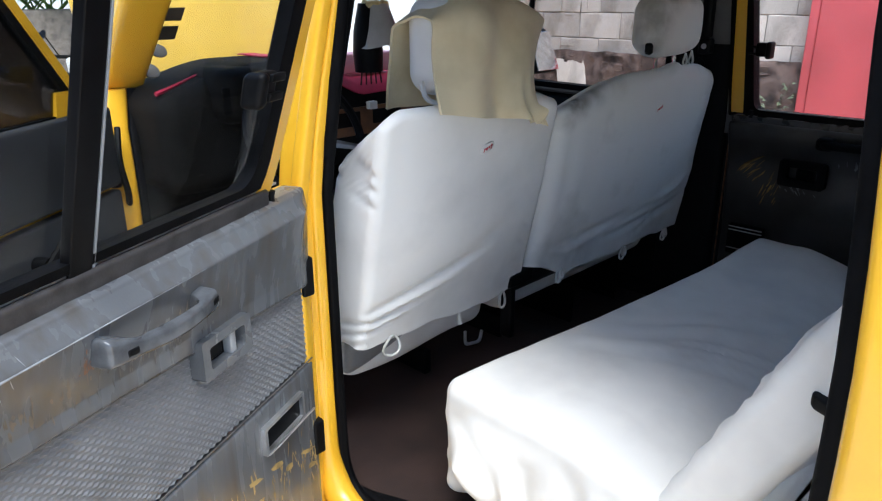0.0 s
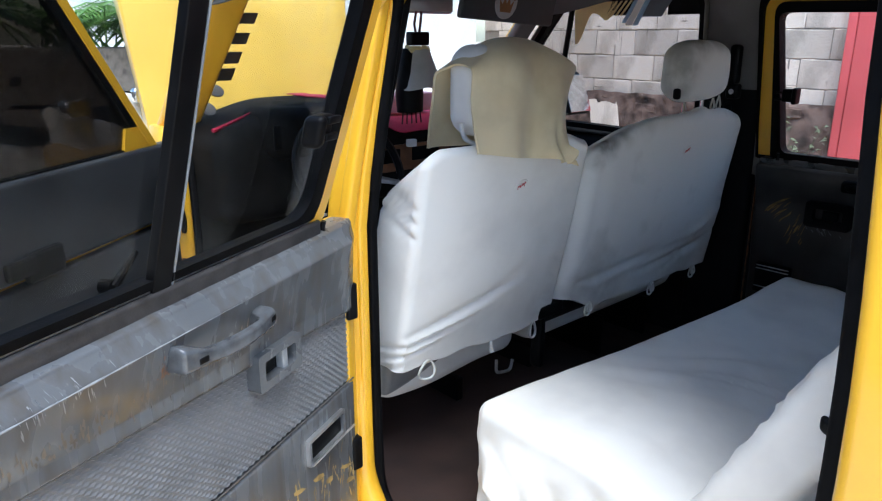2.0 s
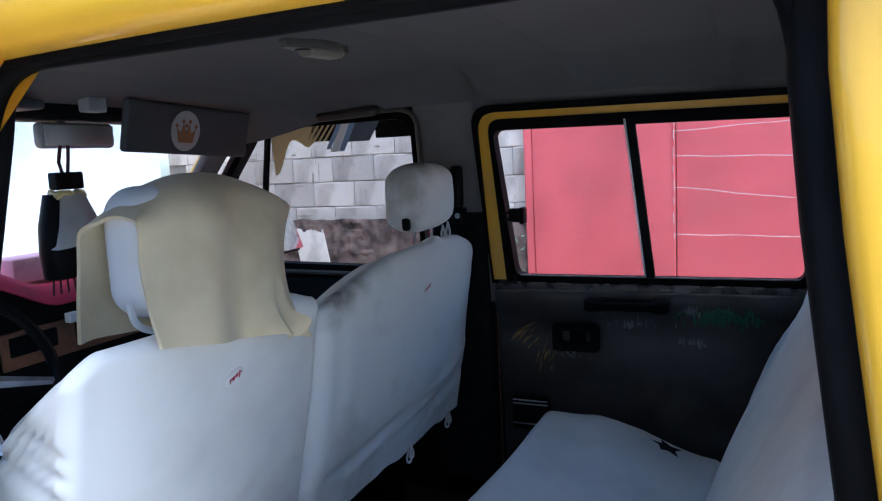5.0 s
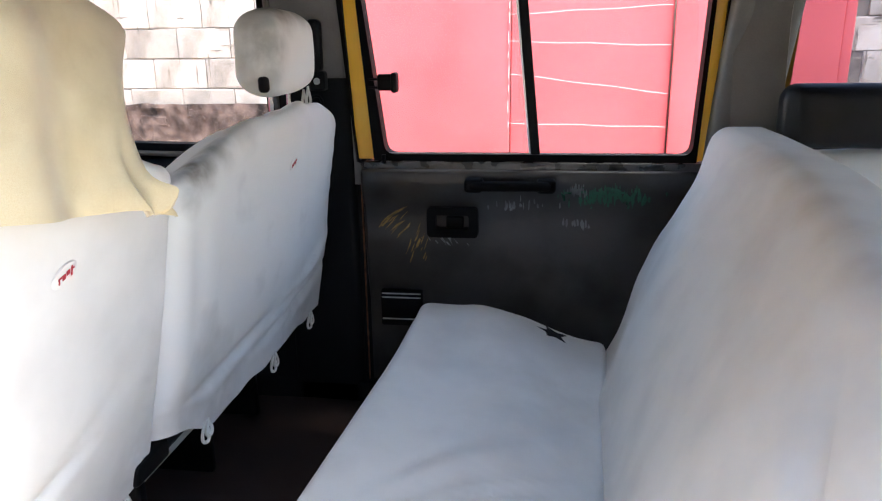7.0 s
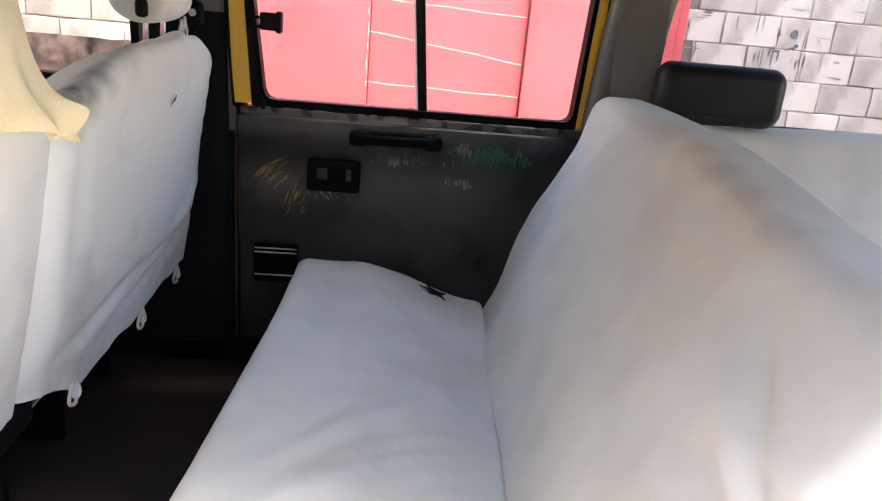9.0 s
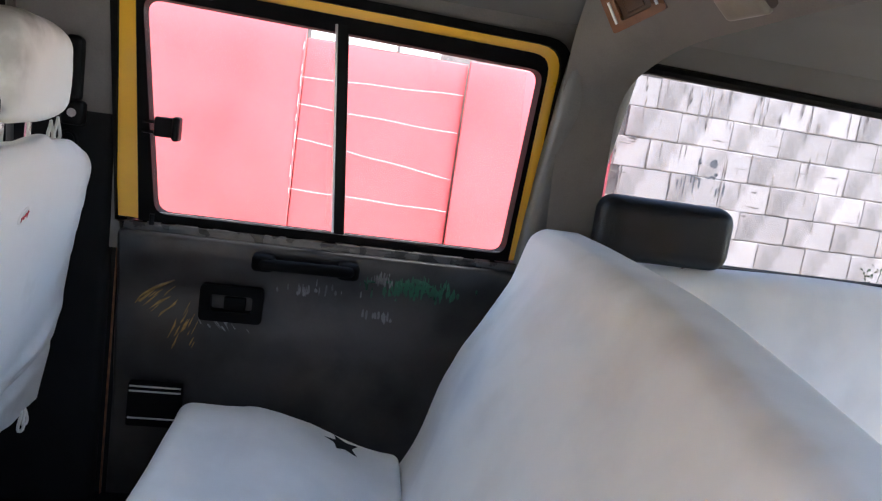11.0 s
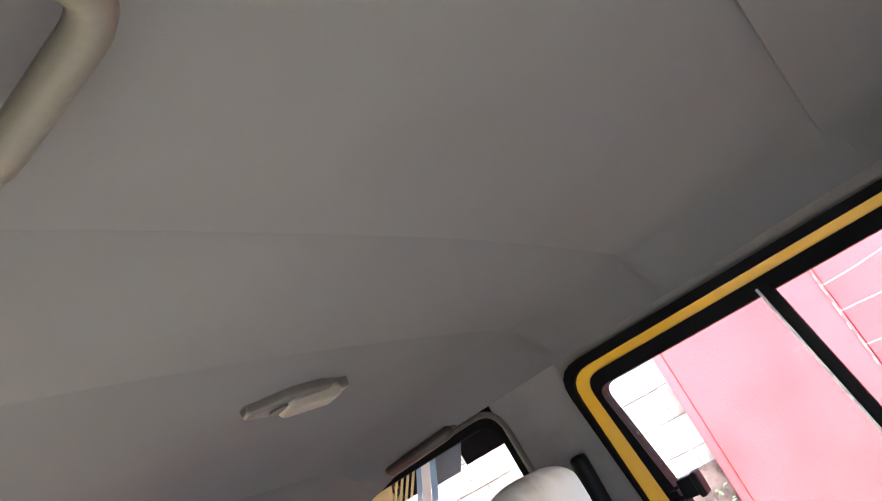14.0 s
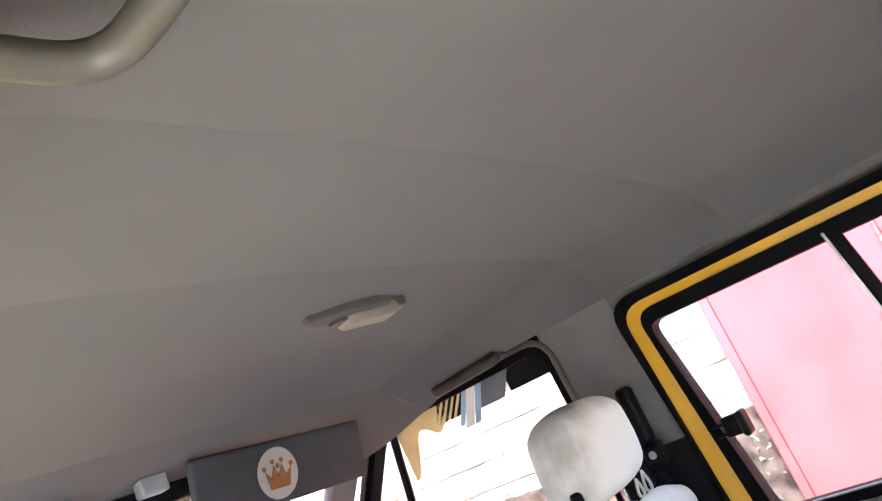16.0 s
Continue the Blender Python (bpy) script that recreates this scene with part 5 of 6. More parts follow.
head2 = part("headrest", rbox((0.443, 0.622, 1.470), (0.160, 0.052, 0.098), 0.046, (18, 6, 14), 5, lambda x, y, z: (x - 0.03 * (x - 0.443) / 0.16 * min(1, abs(z - 1.47) / 0.098) ** 3, y + 0.004 * bumps(x * 12, y * 12, z * 12), z - 0.018 * (z - 1.47) / 0.098 * min(1, abs(x - 0.443) / 0.16) ** 3 + 0.004 * bumps(x * 9, y * 9, z * 4))), SOILED, seat2)
for x in (0.385, 0.505):
    part("headrest_rod", tube([(x, 0.625, 1.31), (x, 0.622, 1.39)], 0.006, 8), CHROME, head2)
part("cover_slit", rbox((0.297, 0.602, 1.404), (0.010, 0.012, 0.018), 0.009), BLACKPL, head2)
cord_loop((0.545, 0.585, 1.385), 0.012, seat2, 1.8)
cord_loop((0.495, 0.580, 1.380), 0.010, seat2, 1.8)

buckle = thing("belt_buckle", "black seat belt buckle on a stalk between the seats", "buckle")
part("stalk", rbox((-0.235, 0.69, 0.70), (0.012, 0.02, 0.10), 0.006), BLACKPL, buckle)
part("head", rbox((-0.225, 0.665, 0.795), (0.055, 0.018, 0.022), 0.010), BLACKPL, buckle)

# ---- bench seat ----
bench = thing("bench_seat", "rear bench seat under a loose white cloth cover", "car seat")
def cush(x, y, z):
    if z > 0.62:
        z += 0.045 * smooth01(-0.15, 0.18, y) - 0.035 * smooth01(0.05, -0.2, y)
        z -= 0.020 * math.exp(-((x - 0.12) / 0.26) ** 2) * smooth01(0.45, 0.2, y)
        z += 0.022 * math.exp(-((x - 0.56) / 0.16) ** 2) * smooth01(-0.1, 0.2, y)
        z += 0.012 * math.exp(-((x + 0.62) / 0.2) ** 2) - 0.03 * smooth01(0.60, 0.68, x)
        for k in range(5):
            z += fold((-0.45 + 0.05 * k, 0.36), (-0.20 + 0.10 * k, -0.12), 0.02, 0.005 * (1 if k % 2 else -1), x, y)
        z += fold((-0.30, 0.22), (-0.12, -0.06), 0.012, -0.008, x, y) + fold((-0.36, 0.20), (-0.20, -0.08), 0.012, 0.006, x, y)
        z += fold((-0.24, 0.18), (-0.08, -0.08), 0.010, 0.005, x, y)
        z += 0.004 * bumps(x * 4, y * 6, 0) + 0.0015 * bumps(x * 14, y * 17, 3)
        z -= 0.035 * math.exp(-((y + 0.148 + 0.085 * x) / 0.008) ** 2)
    if y > 0.1:
        y -= 0.105 * min(1, max(0, (x + 0.75) / 1.3)) * smooth01(0.1, 0.35, y)
        y += 0.012 * math.sin(x * 16 + 2 * bumps(x * 3, z * 3, 0)) * smooth01(0.68, 0.5, z)
    if x < -0.6:
        q = smooth01(0.745, 0.62, z)
        x += (0.018 * math.sin(y * 24 + 5 * bumps(y * 5, z * 4, 1)) + 0.010 * math.sin(y * 50 - 22 * z + 4 * bumps(y * 7, z * 6, 2))) * q - 0.02 * q + 0.045 * smooth01(0.60, 0.48, z)
        x += 0.006 * bumps(y * 16, z * 10, 5) * smooth01(0.74, 0.66, z)
    return (x, y, z)
part("cushion_cover", rbox((-0.06, 0.115, 0.605), (0.72, 0.315, 0.125), 0.036, (70, 80, 22), 5, cush), BENCHCLOTH, bench)
def backw(x, y, z):
    k = (z - 0.70) / 0.56
    y2 = y - 0.27 * k + 0.105 * smooth01(0.1, -0.75, x)
    z2 = z - 0.035 * smooth01(0.1, -0.7, x) * k + 0.018 * k * smooth01(-0.2, 0.5, x)
    s = (x + 0.06) / 0.70
    y2 += 0.03 * (1 - s * s) * math.sin(math.pi * min(1, max(0, k))) * (1 if y > -0.2 else 0)
    x2 = x - 0.030 * smooth01(0.85, 1.25, z) * (1 if x > 0.3 else 0) * smooth01(0.3, 0.6, x)
    if y > -0.22:
        y2 += fold((0.50, 1.18), (0.62, 0.95), 0.02, 0.012, x, z) + fold((0.3, 1.25), (0.42, 1.05), 0.03, 0.006, x, z)
        for q in range(6):
            y2 += fold((-0.75, 0.78 + 0.07 * q), (-0.60, 0.74 + 0.07 * q), 0.011, 0.007, x, z)
        for q in range(5):
            y2 += fold((-0.745, 1.04), (-0.58 + 0.02 * q, 0.86 + 0.09 * q), 0.012, 0.010 * (1 if q % 2 else -1), x, z)
    y2 -= smooth01(0.25, 0.58, x) * (0.022 + 0.035 * smooth01(0.92, 0.70, z)) * smooth01(1.25, 1.12, z) * (1 if y > -0.22 else 0)
    y2 += 0.004 * bumps(x * 4, 1, z * 4)
    return (x2, y2, z2)
part("backrest_cover", rbox((-0.055, -0.215, 0.945), (0.70, 0.062, 0.32), 0.030, (70, 5, 44), 5, backw), BENCHCLOTH, bench)
part("bench_frame", rbox((-0.06, 0.08, 0.46), (0.66, 0.28, 0.04), 0.01), BLACKPL, bench)
bm = bmesh.new()
bm.faces.new([bm.verts.new(Vector(cush(a, b, 0.73)) + Vector((0, 0, 0.003))) for a, b in outline([(q[0] - 0.060, q[1] + 0.004) for q in ((0.600, -0.085), (0.612, -0.055), (0.598, -0.035), (0.622, -0.030), (0.628, -0.005), (0.640, -0.035), (0.662, -0.030), (0.648, -0.060), (0.655, -0.090), (0.628, -0.072))], 0.004, 2)])
part("tear", bm, TRIM, bench, "torn patch showing grey foam", smooth=False)
part("recliner_lever", rbox((-0.752, -0.298, 1.022), (0.012, 0.022, 0.014), 0.009, (1, 3, 1), 3, lambda x, y, z: (x, y, z + 0.3 * (y + 0.29))), BLACKPL, bench)

# ---- side-facing rear seat ----
side = thing("side_seat", "inward-facing rear seat with a white covered back", "car seat")
part("backrest_cover", rbox((0.60, -1.10, 0.95), (0.06, 0.56, 0.28), 0.05, (4, 24, 14), 4, lambda x, y, z: (x - 0.10 * (1.23 - z) + 0.006 * bumps(x * 4, y * 5, z * 5), y, z + 0.01 * math.sin(y * 4))), COVER, side)
part("cushion_cover", rbox((0.42, -1.10, 0.62), (0.24, 0.55, 0.08), 0.05, (8, 16, 4), 4), COVER, side)
part("seat_box", rbox((0.46, -1.10, 0.48), (0.20, 0.54, 0.07), 0.01), BLACKPL, side)
def side_head(y):
    return rbox((0.575, y, 1.310), (0.05, 0.165, 0.075), 0.04, (4, 10, 6), 5)
h1 = part("headrest", side_head(-0.725), LEATHER, side, "black vinyl headrest")
for y in (-0.80, -0.64):
    part("headrest_rod", tube([(0.585, y, 1.18), (0.585, y, 1.26)], 0.006, 8), CHROME, h1)
part("grab_rod", tube(arc([(0.60, -0.93, 1.225), (0.60, -1.01, 1.232), (0.60, -1.015, 1.218)], 0.008), 0.004, 6), BLACKPL, side)

# ---- cabin fittings ----
def grab_loop(name, a, b, out, label, mat, r=0.013):
    g = thing(name, label, "handle")
    a, b, out = Vector(a), Vector(b), Vector(out)
    part("bar", tube(arc([a, a + out, b + out, b], 0.03, 6), r, 10), mat, g)
    for p in (a, b):
        part("foot", rbox(p, (0.018, 0.026, 0.014), 0.008), mat, g)
    return g
grab_loop("roof_handle", (0.655, 0.86, 1.755), (0.655, 1.07, 1.748), (-0.030, 0, -0.014), "brown roof grab handle above the front door", DARKBROWN, 0.016)
grab_loop("roof_handle", (-0.80, -0.005, 1.785), (-0.80, 0.122, 1.785), (0.105, 0, 0.010), "pale grey-green roof grab handle above the rear door", HANDLE, 0.0100)

REARDOME = (0.105, -0.560, 1.752)
def dome(at, rz, label, tilt=0.0):
    d = thing("dome_lamp", label, "lamp", "dome lamps", at)
    d.rotation_euler = (tilt, 0, rz)
    part("base", rbox((0, 0, -0.004), (0.102, 0.037, 0.016), 0.008, (20, 4, 1), 2, lambda x, y, z: (x, y * (1 - 0.65 * smooth01(0.02, 0.1, abs(x))), z)), LAMPGREY, d)
    part("lens", rbox((0.020, 0, -0.020), (0.054, 0.028, 0.013), 0.012, (6, 4, 1), 3), IVORY, d)
    part("switch", tube([(-0.040, 0, -0.006), (-0.040, 0, -0.024)], 0.019, 14), DARKBROWN, d)
    part("tab", rbox((-0.080, 0, -0.004), (0.012, 0.012, 0.004), 0.003), GREY, d)
dome((0.01, 0.668, 1.860), radians(-12), "ceiling lamp with an ivory lens, unlit")
dome(REARDOME, radians(4), "rear ceiling lamp with an ivory lens, unlit", radians(38))

visor = thing("sun_visor", "grey sun visor with a crown sticker", "sun visor")
part("board", rbox((0.26, 1.275, 1.70), (0.255, 0.012, 0.072), 0.012, (8, 1, 4), 3, lambda x, y, z: (x, y + 0.25 * (1.76 - z), z - 0.05 * (x - 0.26))), VISOR, visor)
def vis(x, y, z):
    return (x, y + 0.25 * (1.76 - z), z - 0.05 * (x - 0.26))
disc = part("sticker", shape(vis, tube([(0.225, 1.263, 1.695), (0.225, 1.2605, 1.695)], 0.058, 32)), DIMWHITE, visor, "round white sticker")
bm = bmesh.new()
cr = [(-0.028, -0.034), (0.028, -0.034), (0.038, 0.008), (0.021, -0.008), (0.012, 0.020), (0.0, -0.006), (-0.012, 0.020), (-0.021, -0.008), (-0.038, 0.008)]
prism([(0.225 + a, 1.695 + b) for a, b in cr], "y", 1.2585, 1.2600, bm)
for a, b in ((0.039, 0.014), (0.013, 0.027), (-0.013, 0.027), (-0.039, 0.014), (0, 0.016)):
    tube([(0.225 + a, 1.2585, 1.695 + b), (0.225 + a, 1.2600, 1.695 + b)], 0.006, 8, bm)
part("crown", shape(vis, bm), BROWNINK, disc, "brown crown print")
part("clip", rbox((-0.05, 1.33, 1.765), (0.03, 0.02, 0.02), 0.006), GREY, visor)
part("arm", tube([(0.50, 1.33, 1.78), (0.53, 1.30, 1.755), (0.48, 1.28, 1.75)], 0.006, 8), CHROME, visor)
visor2 = thing("sun_visor", "plain grey sun visor on the driver's side", "sun visor")
part("board", rbox((-0.45, 1.36, 1.755), (0.23, 0.075, 0.012), 0.01, (6, 2, 1)), VISOR, visor2)

rear = thing("rear_view_mirror", "interior mirror in a grey shell", "mirror")
part("shell", rbox((-0.03, 1.43, 1.69), (0.118, 0.018, 0.034), 0.014, (6, 1, 2), 3), GREY, rear)
part("mirror", rbox((-0.03, 1.4095, 1.69), (0.108, 0.002, 0.027), 0.0015), BLURMIRROR, rear)
part("stalk", tube([(-0.05, 1.44, 1.70), (-0.05, 1.47, 1.75)], 0.010, 8), BLACKPL, rear)
orn = thing("hanging_ornament", "cloth ornament hung from the mirror by a cord", "ornament")
for d in (-0.012, 0.012):
    part("cord", tube([(-0.085 + d, 1.41, 1.662), (-0.093 + 1.2 * d, 1.41, 1.62), (-0.092 + 0.6 * d, 1.41, 1.585)], 0.005, 6), WINE, orn)
part("block", rbox((-0.091, 1.41, 1.570), (0.042, 0.018, 0.023), 0.006), BLACKPL, orn)
part("garland", tube([(-0.092 + 0.042 * math.cos(a), 1.41 + 0.028 * math.sin(a), 1.535 + 0.005 * math.sin(5 * a)) for a in [k * math.pi / 8 for k in range(16)]], [0.007 + 0.004 * (k % 2) for k in range(16)], 6, closed=True), CREAM, orn)
part("bottle_cloth", tube([(-0.118, 1.425, 1.535), (-0.122, 1.425, 1.45), (-0.120, 1.425, 1.38), (-0.118, 1.425, 1.315)], [0.030, 0.046, 0.052, 0.048], 14), BLACKPL, orn)
skirt = bmesh.new()
for k in range(28):
    ring_ = []
    for a in (2 * math.pi * k / 28, 2 * math.pi * (k + 1) / 28):
        ring_.append([skirt.verts.new((-0.090 + 0.012 * q + (0.036 + 0.050 * q) * (1 + 0.05 * q * math.sin(9 * a)) * math.cos(a), 1.405 + (0.030 + 0.028 * q) * math.sin(a), 1.535 - 0.135 * q - 0.008 * q * math.sin(a * 2 + 1))) for q in (0, 0.25, 0.5, 0.75, 1)])
    for q in range(4):
        skirt.faces.new((ring_[0][q], ring_[1][q], ring_[1][q + 1], ring_[0][q + 1]))
bmesh.ops.remove_doubles(skirt, verts=skirt.verts, dist=1e-5)
bmesh.ops.solidify(skirt, geom=skirt.faces[:], thickness=0.002)
part("skirt", skirt, DIMWHITE, orn, "pale flared cloth skirt")
for k in range(5):
    part("fringe", tube([(-0.155 + 0.020 * k, 1.42, 1.316), (-0.160 + 0.023 * k, 1.42, 1.272)], 0.003, 5), WINE, orn)

dash = thing("dashboard", "black dashboard with brown trim", "dashboard")
def hood(x):
    return 0.088 * smooth01(-0.90, -0.46, x) * smooth01(-0.06, -0.30, x)
def dsh(x, y, z):
    return (x, y, z + hood(x) * smooth01(1.05, 1.25, z))
part("pad", rbox((CX, 1.73, 1.12), (0.74, 0.20, 0.15), 0.06, (30, 8, 4), 4, dsh), DASH, dash)
part("lower_pad", rbox((CX, 1.78, 0.86), (0.72, 0.13, 0.14), 0.04), DASH, dash)
part("trim_strip", rbox((0.05, 1.527, 1.13), (0.30, 0.006, 0.05), 0.003), WOODTRIM, dash)
for k in range(3):
    part("vent", rbox((-0.16 + 0.2 * k, 1.522, 1.14), (0.07, 0.006, 0.026), 0.003), BLACKPL, dash)
cluster = part("instrument_hood", rbox((-0.47, 1.60, 1.265), (0.19, 0.13, 0.085), 0.06, (8, 6, 2), 4), DASH, dash)
part("instrument_face", rbox((-0.50, 1.480, 1.26), (0.15, 0.004, 0.04), 0.003), BLACKPL, cluster)
cloth = thing("dash_cloth", "red cloth laid over the dashboard", "cloth")
part("cloth", sheet(40, 14, lambda u, v: (-0.36 + 0.90 * u, 1.515 + 0.36 * v, 1.278 + hood(-0.36 + 0.90 * u) - 0.05 * smooth01(0.12, 0, v) + 0.004 * bumps(u * 8, v * 4, 2)), 0.004), REDCLOTH, cloth)
part("hem", tube([(x, 1.60 + 0.25 * (x + 0.80), 1.274 + hood(x)) for x in [-0.80 + 0.025 * k for k in range(9)]], [0.008 - 0.0008 * k for k in range(9)], 6), REDCLOTH, cloth, "red hem drawn along the edge of the dashboard")
box_ = thing("tissue_box", "pinkish box standing on the dashboard", "box")
part("carton", rbox((0.02, 1.66, 1.325), (0.15, 0.05, 0.035), 0.006), material("pink_carton", (0.55, 0.30, 0.36), 0.6), box_)
bott = thing("gadget", "small white box fixed to the dashboard", "box")
part("case", rbox((-0.045, 1.505, 1.185), (0.018, 0.012, 0.014), 0.003), WHITEP, bott)
steer = thing("steering_wheel", "black steering wheel with three spokes", "steering wheel", at=(-0.49, 1.28, 1.16))
steer.rotation_euler = (radians(62), 0, 0)
part("rim", tube([(0.195 * math.cos(a), 0.195 * math.sin(a), 0) for a in [2 * math.pi * k / 40 for k in range(40)]], 0.014, 8, closed=True), BLACKPL, steer)
part("hub", tube([(0, 0, -0.05), (0, 0, -0.02), (0, 0, 0.0)], [0.06, 0.07, 0.055], 18), BLACKPL, steer)
for a in (-20, 200, 270):
    part("spoke", tube([(0.05 * math.cos(radians(a)), 0.05 * math.sin(radians(a)), -0.02), (0.19 * math.cos(radians(a)), 0.19 * math.sin(radians(a)), 0)], [0.016, 0.009], 6), STEEL, steer)
part("column", tube([(0, 0, -0.03), (0, 0, -0.30)], 0.04, 12), DASH, steer)
belt = thing("seat_belt", "black seat belt with its guide on the pillar", "seat belt")
part("guide", rbox((0.668, 0.600, 1.485), (0.022, 0.018, 0.068), 0.014, (1, 1, 3), 3), BLACKPL, belt)
anchor = part("anchor_cover", rbox((0.664, 0.594, 1.395), (0.020, 0.022, 0.026), 0.010, (1, 2, 2), 3), BLACKPL, belt)
part("anchor_bolt", tube([(0.646, 0.592, 1.395), (0.641, 0.592, 1.395)], 0.009, 10), STEEL, anchor)
for k in range(2):
    part("tongue_loop", tube([(0.650, 0.598 + 0.017 * math.cos(a), 1.335 - 0.038 * k + 0.022 * math.sin(a)) for a in [math.pi * j / 6 for j in range(12)]], 0.0045, 6, closed=True), BLACKPL, belt)
part("webbing", rbox((0.672, 0.655, 1.15), (0.002, 0.022, 0.36), 0.001), BLACKPL, belt)

# ---- red gate ----
gate = thing("gate", "red painted sheet-metal gate held with white wire", "gate")
def leaf(y0, y1, dx, top):
    return part("leaf", rbox((WALLX - 0.16 + dx, (y0 + y1) / 2, top / 2 + 0.007), (0.012, abs(y1 - y0) / 2, top / 2 - 0.008), 0.006, (1, 10, 10), 2, lambda x, y, z: (x + 0.006 * bumps(y * 1.5, z * 1.5, 7), y, z)), RED, gate)
leaf(1.235, 0.22, 0, 2.04)
leaf(0.215, -0.83, 0.02, 1.925)
leaf(-0.835, -1.85, -0.02, 1.945)
part("hinge_post", rbox((WALLX - 0.13, 1.272, 1.01), (0.03, 0.033, 1.02), 0.01), RED, gate)
part("end_post", rbox((WALLX - 0.15, -1.885, 1.0), (0.03, 0.035, 1.0), 0.01), RED, gate)
part("seam_strip", rbox((WALLX - 0.175, 0.232, 0.99), (0.002, 0.0018, 0.96), 0.001), RED, gate)
# White strips fill the gap above the middle leaf.
for y0, y1 in ((0.195, -0.352), (-0.372, -0.64)):
    part("white_board", rbox((WALLX - 0.142, (y0 + y1) / 2, 1.957), (0.010, (y0 - y1) / 2, 0.030), 0.003), WHITEP, gate, "white strip over the leaf")
rw = random.Random(4)
for k in range(9):
    z = 0.95 + 0.11 * k + rw.uniform(-0.02, 0.02)
    part("seam_wire", tube([(WALLX - 0.182, 0.232 + rw.uniform(-0.004, 0.004), z), (WALLX - 0.182, 0.230 + rw.uniform(-0.004, 0.004), z + rw.uniform(0.03, 0.09))], 0.0022, 5), CORD, gate)
for a, b in ((1.68, 1.72), (1.51, 1.47), (1.30, 1.165), (0.97, 0.945)):
    part("wire", tube([(WALLX - 0.185 + 0.004 * (k % 2), 0.225 - 1.04 * k / 10, a + (b - a) * k / 10 + 0.003 * math.sin(k * 1.3 + a * 9)) for k in range(11)], 0.0019, 6), CORD, gate)

# ---- grey film tabs along the windscreen's edge ----
tabs = thing("windscreen_film", "grey scalloped film along the windscreen edge", "sticker")
for k, (x, z) in enumerate(((-0.722, 1.335), (-0.715, 1.40), (-0.705, 1.455), (-0.70, 1.51), (-0.695, 1.57), (-0.69, 1.63))):
    y = WSB[0] + (WST[0] - WSB[0]) * (z - WSB[1]) / (WST[1] - WSB[1]) - 0.055
    r = 0.030 - 0.002 * k
    part("tab", rbox((x, y, z), (r * 1.3, 0.002, r * 0.8), 0.0015 , warp=lambda a, b, c: (a, b - 0.95 * (c - z), c)) if k > 1 else tube([(x, y, z), (x, y - 0.002, z + 0.002)], r, 16), BROWNPL, tabs)

# ---- yellow van standing ahead ----
# The car's yellow lightened, so the van's stronger light is in its colour.
VANYELLOW = material("lit_yellow_paint", (0.86, 0.55, 0.09), 0.35, var=0.05, scale=2, bump=0.01, coat=0.5, speck=0.03)
van = thing("van", "plain yellow van standing ahead of the car", "van")
van.rotation_euler = (0, 0, radians(-19))
van.location = Vector((0.05, 4.6, 0)) - Vector((0.05 * math.cos(radians(19)) + 4.6 * math.sin(radians(19)), -0.05 * math.sin(radians(19)) + 4.6 * math.cos(radians(19)), 0))
part("body", prism([(0.12, 0.45), (1.62, 0.45), (1.60, 2.7), (1.48, 2.85), (0.0, 2.85), (-0.12, 2.7), (0.10, 1.0)], "y", 4.6, 7.4, round_=0.06), VANYELLOW, van)
for x in (0.4, 1.36):
    for y in (5.0, 6.8):
        part("wheel", tube([(x - 0.1, y, 0.36), (x + 0.1, y, 0.36)], 0.36, 22), RUBBER, van)
part("bumper", rbox((0.88, 4.56, 0.5), (0.72, 0.06, 0.09), 0.03), BLACKPL, van)

# ---- house beyond the yard ----
house = thing("house", "white house with a maroon sheet-metal roof", "house")
WHITEWALL = material("white_render", (0.72, 0.71, 0.69), 0.85, var=0.08, scale=1.2)
MAROON = material("maroon_roofing", (0.20, 0.045, 0.05), 0.45, var=0.15, scale=2)
part("wall", rbox((7.4, 13.6, 1.85), (3.2, 1.9, 1.85), 0.03), WHITEWALL, house)
part("upper_wall", rbox((5.6, 15.4, 3.2), (2.4, 1.6, 3.0), 0.03), WHITEWALL, house)
roof = part("roof", prism([(11.1, 3.62), (13.6, 4.45), (13.6, 4.52), (11.1, 3.74)], "x", 4.0, 10.9), MAROON, house)
for k in range(24):
    part("roof_rib", prism([(11.09, 3.74), (13.6, 4.52), (13.6, 4.57), (11.09, 3.79)], "x", 4.0 + 0.29 * k, 4.05 + 0.29 * k), MAROON, roof)
part("fascia", rbox((7.45, 11.08, 3.66), (3.45, 0.02, 0.11), 0.008), MAROON, house)
win = part("window", rbox((4.6, 13.78, 4.9), (0.5, 0.04, 0.6), 0.01), DULLGREY, house)
part("pane", rbox((4.6, 13.73, 4.9), (0.44, 0.01, 0.54), 0.004), DARKGL, win)

# ---- scooter and potted palm beyond the van ----
scooter = thing("motor_scooter", "white motor scooter parked on its stand", "scooter", "parked scooters", (0.76, 6.8, 0.02))
for y in (-0.6, 0.62):
    wh = part("wheel", tube([(0.21 * 0 + d, y, 0.25) for d in (-0.05, 0.05)], 0.25, 20), RUBBER, scooter)
    part("rim", tube([(d, y, 0.25) for d in (-0.052, 0.052)], 0.15, 16), STEEL, wh)
part("front_shield", rbox((0, -0.42, 0.75), (0.17, 0.05, 0.30), 0.05, (3, 2, 4), 3, lambda x, y, z: (x, y + 0.3 * (z - 0.5), z)), WHITEP, scooter)
part("headlamp", rbox((0, -0.40, 1.02), (0.11, 0.06, 0.07), 0.04), CHROME, scooter)
